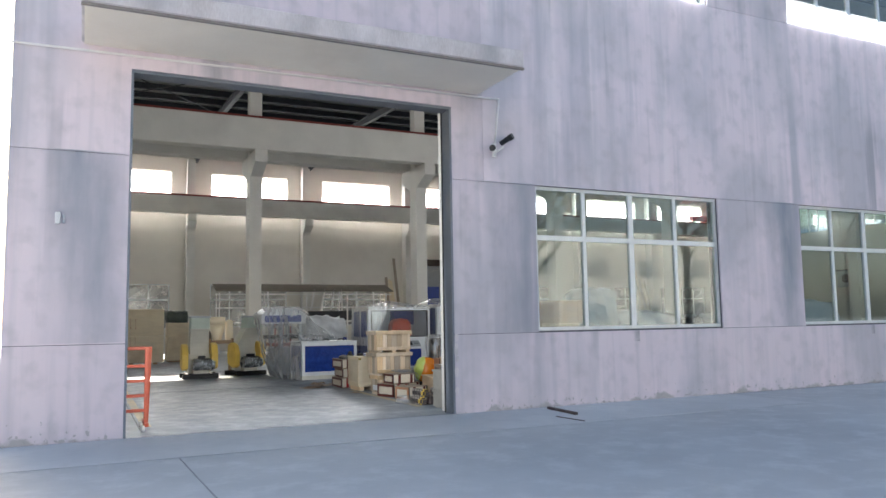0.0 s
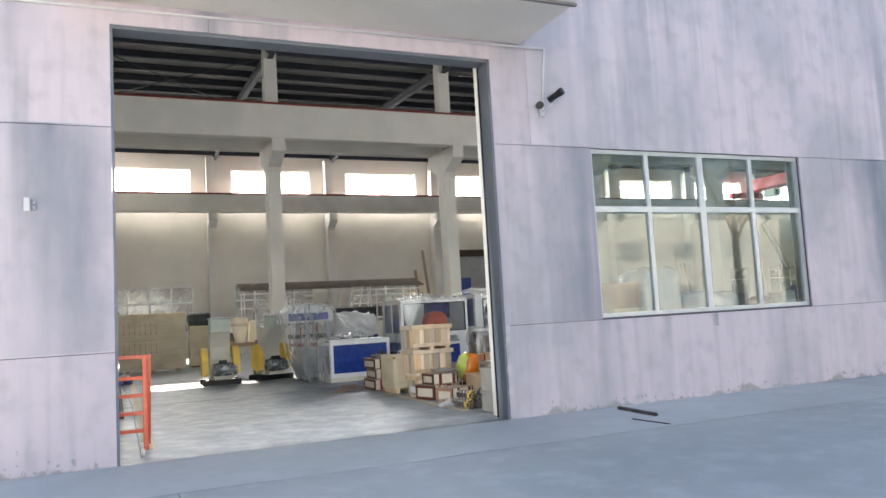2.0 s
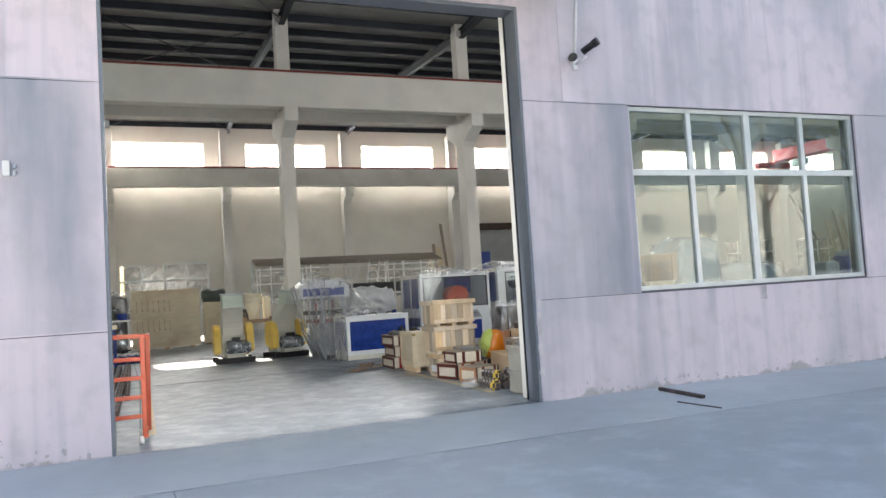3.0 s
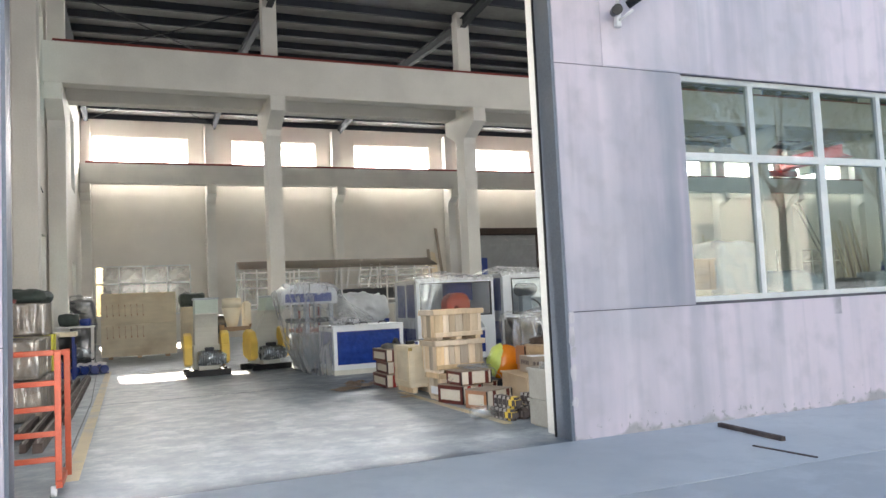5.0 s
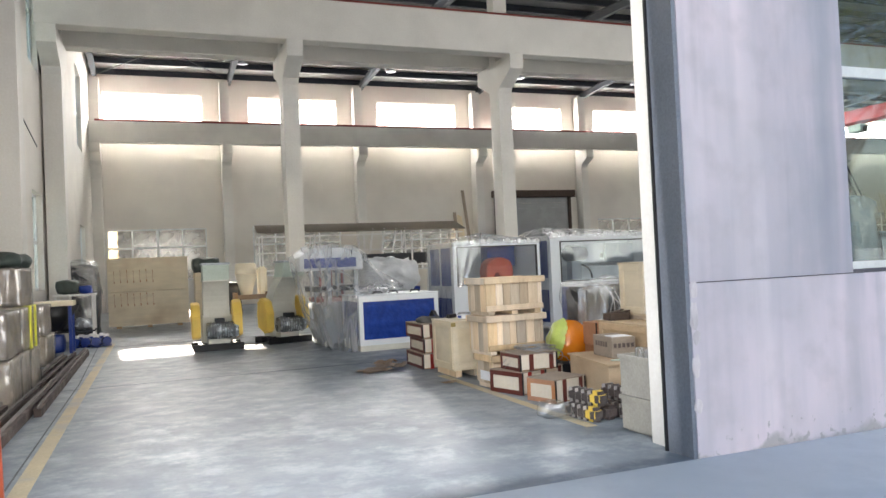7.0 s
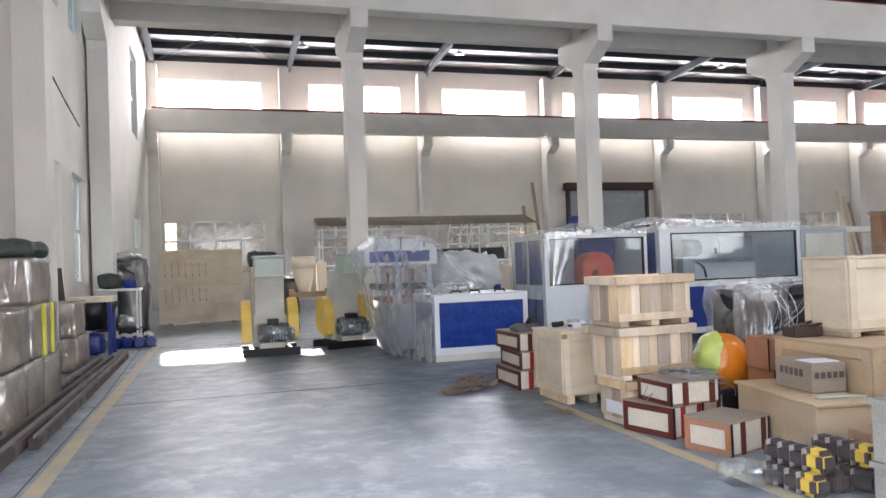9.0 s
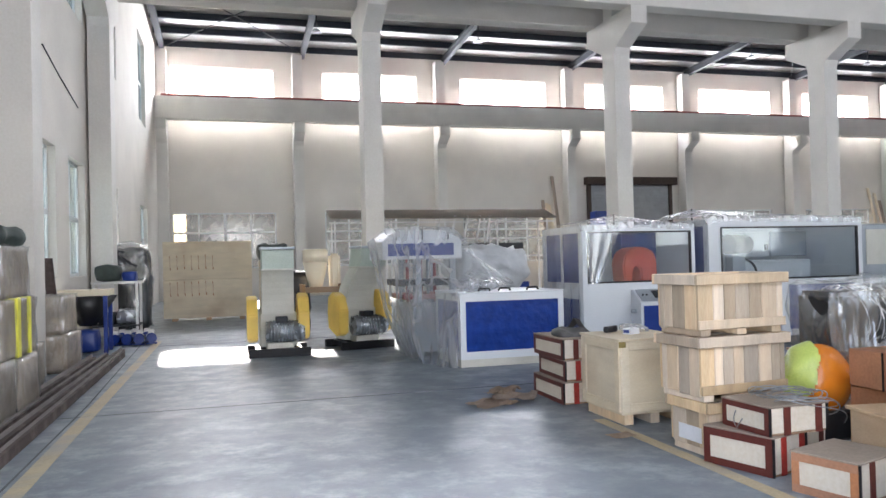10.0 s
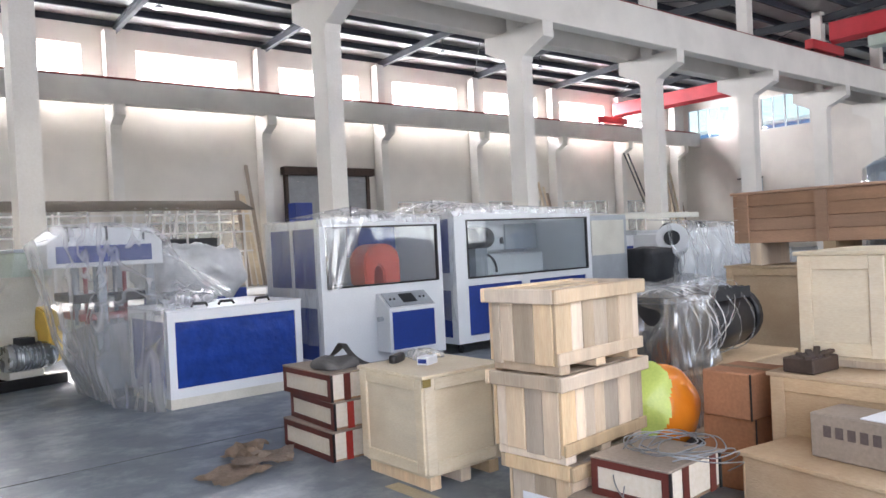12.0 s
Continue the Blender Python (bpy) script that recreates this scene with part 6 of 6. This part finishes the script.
for i in range(14):
    x0, x1 = rng.uniform(-0.45, 0.65), rng.uniform(-0.3, 0.75)
    w = rng.uniform(0.003, 0.012)
    bm = bmesh.new()
    ring = [((x0 + (x1 - x0) * (0.5 - 0.5 * math.cos(a)), -0.275 * math.cos(a - 1.57) * 0.98, 0.275 + 0.27 * math.sin(a - 1.57)), a) for a in [k * 6.2832 / 20 for k in range(21)]]
    for (p, _), (q2, _) in zip(ring, ring[1:]):
        bar(bm, p, q2, 0.003, w)
    part("wrap_streak", bm, PVC if i % 2 else FILMTHICK, ob)
part("fan_cover", cyl(0.225, 0.66, 0.76, pose(0.05, 0, 0.26, 0, 90, 0), 24), BLACKPL, ob)
part("film", lump((0.62, 0.5, 0.58), 7.7, 0.07, 14, 0.12), CRINKLE, ob, "crumpled clear stretch film").location = (-0.22, 0, 0)
part("film_tail", loft([[(-0.55, -0.2, 0.5), (-0.2, -0.3, 0.5)], [(-0.62, -0.3, 0.1), (-0.3, -0.38, 0.1)], [(-0.6, -0.34, -0.3), (-0.4, -0.4, -0.3)]], 0.06, 3.0, 3, 16, 14), WRAP, ob)


# woven rolls with pale stripes and yellow labels
def woven_roll(x, y, z, rz, label_end):
    ob = thing("woven_roll", pose(x, y, z, 0, 0, rz), "dark woven roll with pale stripes" + (" and a yellow label" if label_end else ""), "roll", "woven rolls")
    part("roll", bevel(boxes((-0.22, 0.22, -0.06, 0.06, 0, 0.12)), 0.03, 2), ROLLDARK, ob)
    for i in range(4):
        x0 = -0.18 + i * 0.085
        part("stripe", bevel(boxes((x0, x0 + 0.008, -0.063, 0.063, -0.0, 0.123)), 0.031, 2), STRIPE, ob, "pale stripe")
    if label_end:
        part("label_band", bevel(boxes((0.08, 0.2, -0.064, 0.064, 0.0, 0.125)), 0.032, 2), ROLLYELLOW, ob, "yellow label")


for a in ((4.56, 1.5, 0.006, -86, True), (4.70, 1.52, 0.006, -82, False), (4.85, 1.44, 0.006, -74, False), (4.99, 1.46, 0.006, -84, False), (4.61, 1.51, 0.129, -84, True), (4.92, 1.48, 0.129, -86, True)):
    woven_roll(*a)
ob = thing("plastic_wrap", pose(4.38, 1.66, 0.006), "crumpled clear plastic beside the woven rolls", "plastic sheet")
part("sheet", lump((0.22, 0.3, 0.14), 2.1, 0.06, 6, 0.5), WRAP, ob)


# stacked tubs by the doorway
def tub(m, h, label, paper):
    ob = thing("plastic_tub", m, label, "tub", "grey tubs")
    bm = bmesh.new()
    add_box(bm, -0.13, 0.13, -0.17, 0.17, 0, h)
    for v in bm.verts:
        if v.co.z > 0.01:
            v.co.x *= 1.22
            v.co.y *= 1.18
    bm.faces.ensure_lookup_table()
    top = max(bm.faces, key=lambda f: f.calc_center_median().z)
    r = bmesh.ops.inset_region(bm, faces=[top], thickness=0.015)
    for v in top.verts:
        v.co.z -= h - 0.02
    part("bin", bm, TUB, ob)
    part("rim", boxes((-0.175, 0.175, -0.215, -0.2, h - 0.03, h), (-0.175, 0.175, 0.2, 0.215, h - 0.03, h), (-0.175, -0.158, -0.2, 0.2, h - 0.03, h), (0.158, 0.175, -0.2, 0.2, h - 0.03, h)), TUB, ob)
    if paper:
        bm = boxes((-0.1, 0.06, -0.197, -0.192, 0.07, 0.2))
        part("paper_label", bm, PAPER, ob, "white paper label")


tub(pose(4.76, 0.78, 0.006, 0, 0, 4), 0.28, "grey-brown plastic tub with a white paper label", True)
tub(pose(4.75, 0.77, 0.27, 0, 0, 1), 0.33, "grey-brown plastic tub nested on another", False)
ob = thing("plastic_wrap", pose(4.75, 0.77, 0.5), "crumpled plastic sheet in a tub", "plastic sheet")
part("sheet", lump((0.26, 0.32, 0.16), 5.1, 0.06, 6, 0.4), FILMTHICK, ob)

# goods seen through the facade window
for x, y, w, d, h, k in ((9.38, 3.25, 0.84, 0.8, 1.97, 1.4), (10.5, 3.25, 1.4, 0.9, 1.46, 2.4)):
    ob = thing("wrapped_pallet", pose(x, y, 0.006), "pallet of pale blue sacks in clear film", "pallet", "sack pallets")
    part("sacks", lump((w, d, h), k, 0.09, 9, 0.16), SACK, ob)
    part("film", lump((w + 0.04, d + 0.04, h + 0.02), k + 0.3, 0.09, 9, 0.16), WRAP, ob)
ob = thing("workbench", pose(12.2, 3.2, 0.006), "cluttered steel workbench with dark tools", "workbench")
part("top", bevel(boxes((0, 2.2, 0, 0.8, 1.0, 1.06)), 0.01), MGREY, ob)
for x in (0.05, 2.1):
    for y in (0.05, 0.7):
        part("leg", boxes((x, x + 0.06, y, y + 0.06, 0, 1.0)), MGREY, ob)
part("drawer_unit", bevel(boxes((0.2, 1.0, 0.05, 0.7, 0.1, 0.98)), 0.01), MDARK, ob)
for i in range(3):
    o2 = thing("machine_part", pose(12.5 + i * 0.65, 3.6, 1.066), "dark machine part on a bench", "machine part", "machine parts")
    part("casting", lump((0.4, 0.4, 0.3 + 0.1 * i), 1.7 + i, 0.05, 5, 0.3), (MDARK, MGREY, MBLUE)[i], o2)
ob = thing("sheeted_machine", pose(15.5, 3.6, 0.006), "machine under a grey dust sheet", "machine")
part("dust_sheet", lump((2.6, 1.6, 1.7), 6.1, 0.15, 9, 0.25), SACK, ob)

# long timber case on a plywood crate by the facade window
ply_crate(pose(8.38, 2.95, 0.006), 0.56, 1.7, 1.08, "large tan plywood crate under a long case", PLYDARK, 0.08, True)
ob = thing("timber_case", pose(8.4, 2.92, 1.088), "long red-brown timber case on bearers", "crate")
for y in (0.1, 0.75, 1.4):
    part("bearer", boxes((0.0, 0.53, y, y + 0.1, 0, 0.2)), PINE, ob)
for i in range(4):
    z0, z1 = 0.2 + i * 0.11, 0.307 + i * 0.11
    part("plank", bevel(boxes((0, 0.025, 0.0, 1.65, z0, z1)), 0.004), CASE, ob)
    part("plank", bevel(boxes((0.505, 0.53, 0.0, 1.65, z0, z1)), 0.004), CASE, ob)
    for y in (0.0, 1.625):
        part("plank", bevel(boxes((0.025, 0.505, y, y + 0.025, z0, z1)), 0.004), CASE, ob)
part("lid", bevel(boxes((-0.02, 0.55, -0.02, 1.67, 0.64, 0.665)), 0.006), CASE, ob)
for y in (0.03, 0.8, 1.5):
    part("post", boxes((-0.018, -0.001, y, y + 0.1, 0.2, 0.638)), CASE, ob)
for x in (0.02, 0.41):
    part("post", boxes((x, x + 0.1, -0.018, -0.001, 0.2, 0.638)), CASE, ob)


# ---- far side of the hall ----
def frame_rack():
    ob = thing("conveyor_frame", pose(5.1, 26.6, 0.006), "long pale steel conveyor frame with a tilted grey tray", "conveyor")
    for i in range(5):
        x = 0.2 + i * 2.1
        for y in (0.0, 0.9):
            part("leg", boxes((x - 0.03, x + 0.03, y - 0.03, y + 0.03, 0, 2.85)), PVC, ob)
        part("crossbar", boxes((x - 0.03, x + 0.03, 0.035, 0.865, 2.1, 2.16)), PVC, ob)
    for z in (1.4, 2.1, 2.75):
        part("rail", boxes((0.0, 8.9, -0.04, -0.036 + 0.05, z, z + 0.06)), PVC, ob)
    bm = bmesh.new()
    add_box(bm, 0, 8.9, -0.5, 0.75, 0, 0.04, pose(0, 0.2, 3.05, 18))
    part("tray", bm, CARDTRAY, ob, "dull brown tray")
    for x in (4.6, 5.1, 5.6, 6.0):
        bm = bmesh.new()
        bar(bm, (x, -0.1, 2.0), (x + 0.18, -0.1, 3.0), 0.07, 0.07)
        part("brace", bm, PVC, ob)
    part("cable_tray", boxes((3.2, 7.6, 0.1, 0.5, 1.5, 1.95)), MDARK, ob)


frame_rack()
sh = thing("roller_shutter", pose(17.3, 30.2, 0.006), "closed grey roller shutter with a brown roller box", "shutter")
part("roller_box", bevel(boxes((-0.1, 4.55, -0.25, 0.15, 4.6, 4.95)), 0.02), BROWNSTEEL, sh, "brown roller box")
for x in (0.05, 4.25):
    part("guide", boxes((x, x + 0.15, 0.0, 0.19, 0, 4.6)), BROWNSTEEL, sh)
for i in range(34):
    part("slat", boxes((0.2, 4.25, 0.1 + 0.012 * (i % 2), 0.16, 0.01 + i * 0.135, 0.14 + i * 0.135)), SHUTTER, sh)
bc = thing("blue_cabinet", pose(16.9, 28.6, 0.006), "tall dark blue cabinet by the roller shutter", "cabinet")
part("body", bevel(boxes((0, 0.8, 0, 0.6, 0, 3.3)), 0.01), MBLUE, bc)
part("door", boxes((0.03, 0.77, -0.015, -0.001, 0.1, 3.2)), MBLUE, bc)
rng = random.Random(8)
for i, x in enumerate((15.0, 15.25, 15.5, 15.7, 33.2, 33.6, 33.8, 44.2, 44.5, 44.8, 45.1, 45.4, 45.7, 46.0, 46.3, 46.6)):
    h = rng.uniform(3.6, 5.0) if x < 40 else rng.uniform(4.5, 6.5)
    bm = bmesh.new()
    bar(bm, (x, 29.2, 0.01), (x + rng.uniform(-0.15, 0.15), 30.3, h), 0.16, 0.03)
    tagged(part("plank", bm, PLY if i % 3 else CARDGREY), "long pale plank leaning on the far wall", "plank", "leaning planks")
for x, s in ((40.2, 1), (40.6, 1)):
    bm = bmesh.new()
    rod(bm, (x, 29.6, 6.3), (x + 1.6, 29.4, 3.2), 0.05)
    tagged(part("brace_pole", bm, MDARK), "dark pole slanting down from the crane beam", "pole")
for i in range(6):
    ob = thing("machine_crate", pose(24 + i * 3.4, 18.5 + (i % 3) * 2, 0.006, 0, 0, i * 7), "grey-white stored machine in the back bay", "machine", "stored machines")
    part("body", bevel(boxes((0, 1.9, 0, 1.2, 0.1, 1.3 + 0.2 * (i % 2))), 0.03), MGREY if i % 2 else MWHITE, ob)
    part("base", boxes((0.05, 1.85, 0.05, 1.15, 0, 0.1)), MDARK, ob)
    part("panel", boxes((0.2, 1.7, -0.012, -0.001, 0.3, 0.9)), MBLUE, ob)
ob = thing("wall_fan", pose(48.1, 25.6, 3.9), "square wall fan with a dark hub in the end wall", "fan")
part("housing", bevel(boxes((-0.16, 0.0, -0.7, 0.7, -0.6, 0.6)), 0.03), MGREY, ob)
part("hub", cyl(0.3, -0.02, 0.06, pose(-0.17, 0, 0, 0, -90, 0), 20), MDARK, ob)
part("hood", boxes((-0.45, -0.16, -0.8, 0.8, 0.55, 0.62)), MDARK, ob)


# overhead cranes
def crane(x, y0, y1, rail_z, label):
    ob = thing("overhead_crane", pose(x, 0, rail_z), label, "crane", "overhead cranes")
    part("girder", bevel(prism([(-0.28, 0.45), (-0.28, 1.15), (0.28, 1.15), (0.28, 0.45), (0.0, 0.3)], y0 + 0.3, y1 - 0.3, "y"), 0.01), CRANERED, ob, "red box girder")
    for y in (y0, y1):
        c = part("end_carriage", bevel(boxes((-1.4, 1.4, y - 0.16, y + 0.16, 0.05, 0.42)), 0.02), CRANERED, ob)
        for dx in (-1.1, 1.1):
            part("wheel", cyl(0.16, -0.05, 0.05, pose(dx, y, 0.16, 90, 0, 0), 18), MDARK, c)
    h = part("hoist", bevel(boxes((-0.3, 0.3, y1 - 2.6, y1 - 1.7, -0.15, 0.3)), 0.04), HOPGREEN, ob, "grey-green hoist")
    part("drum", cyl(0.18, 0, 0.9, pose(0, y1 - 2.6, 0.05, -90, 0, 0), 18), MDARK, h)


crane(38.9, 16.05, 29.4, 7.95, "red overhead travelling crane in the back bay")
crane(33.2, 1.07, 14.35, 8.16, "red overhead travelling crane in the front bay")
for x in (4.6, 10.6, 16.6, 22.6, 28.6):
    ob = thing("bay_lamp", pose(x + 0.08, 25.6, 9.45), "small round bay lamp hanging from a rafter", "lamp", "bay lamps")
    part("shade", cyl(0.2, 0, 0.12, None, 20, 0.08), MGREY, ob)
    part("stem", cyl(0.02, 0.12, 0.6, None, 8), MDARK, ob)
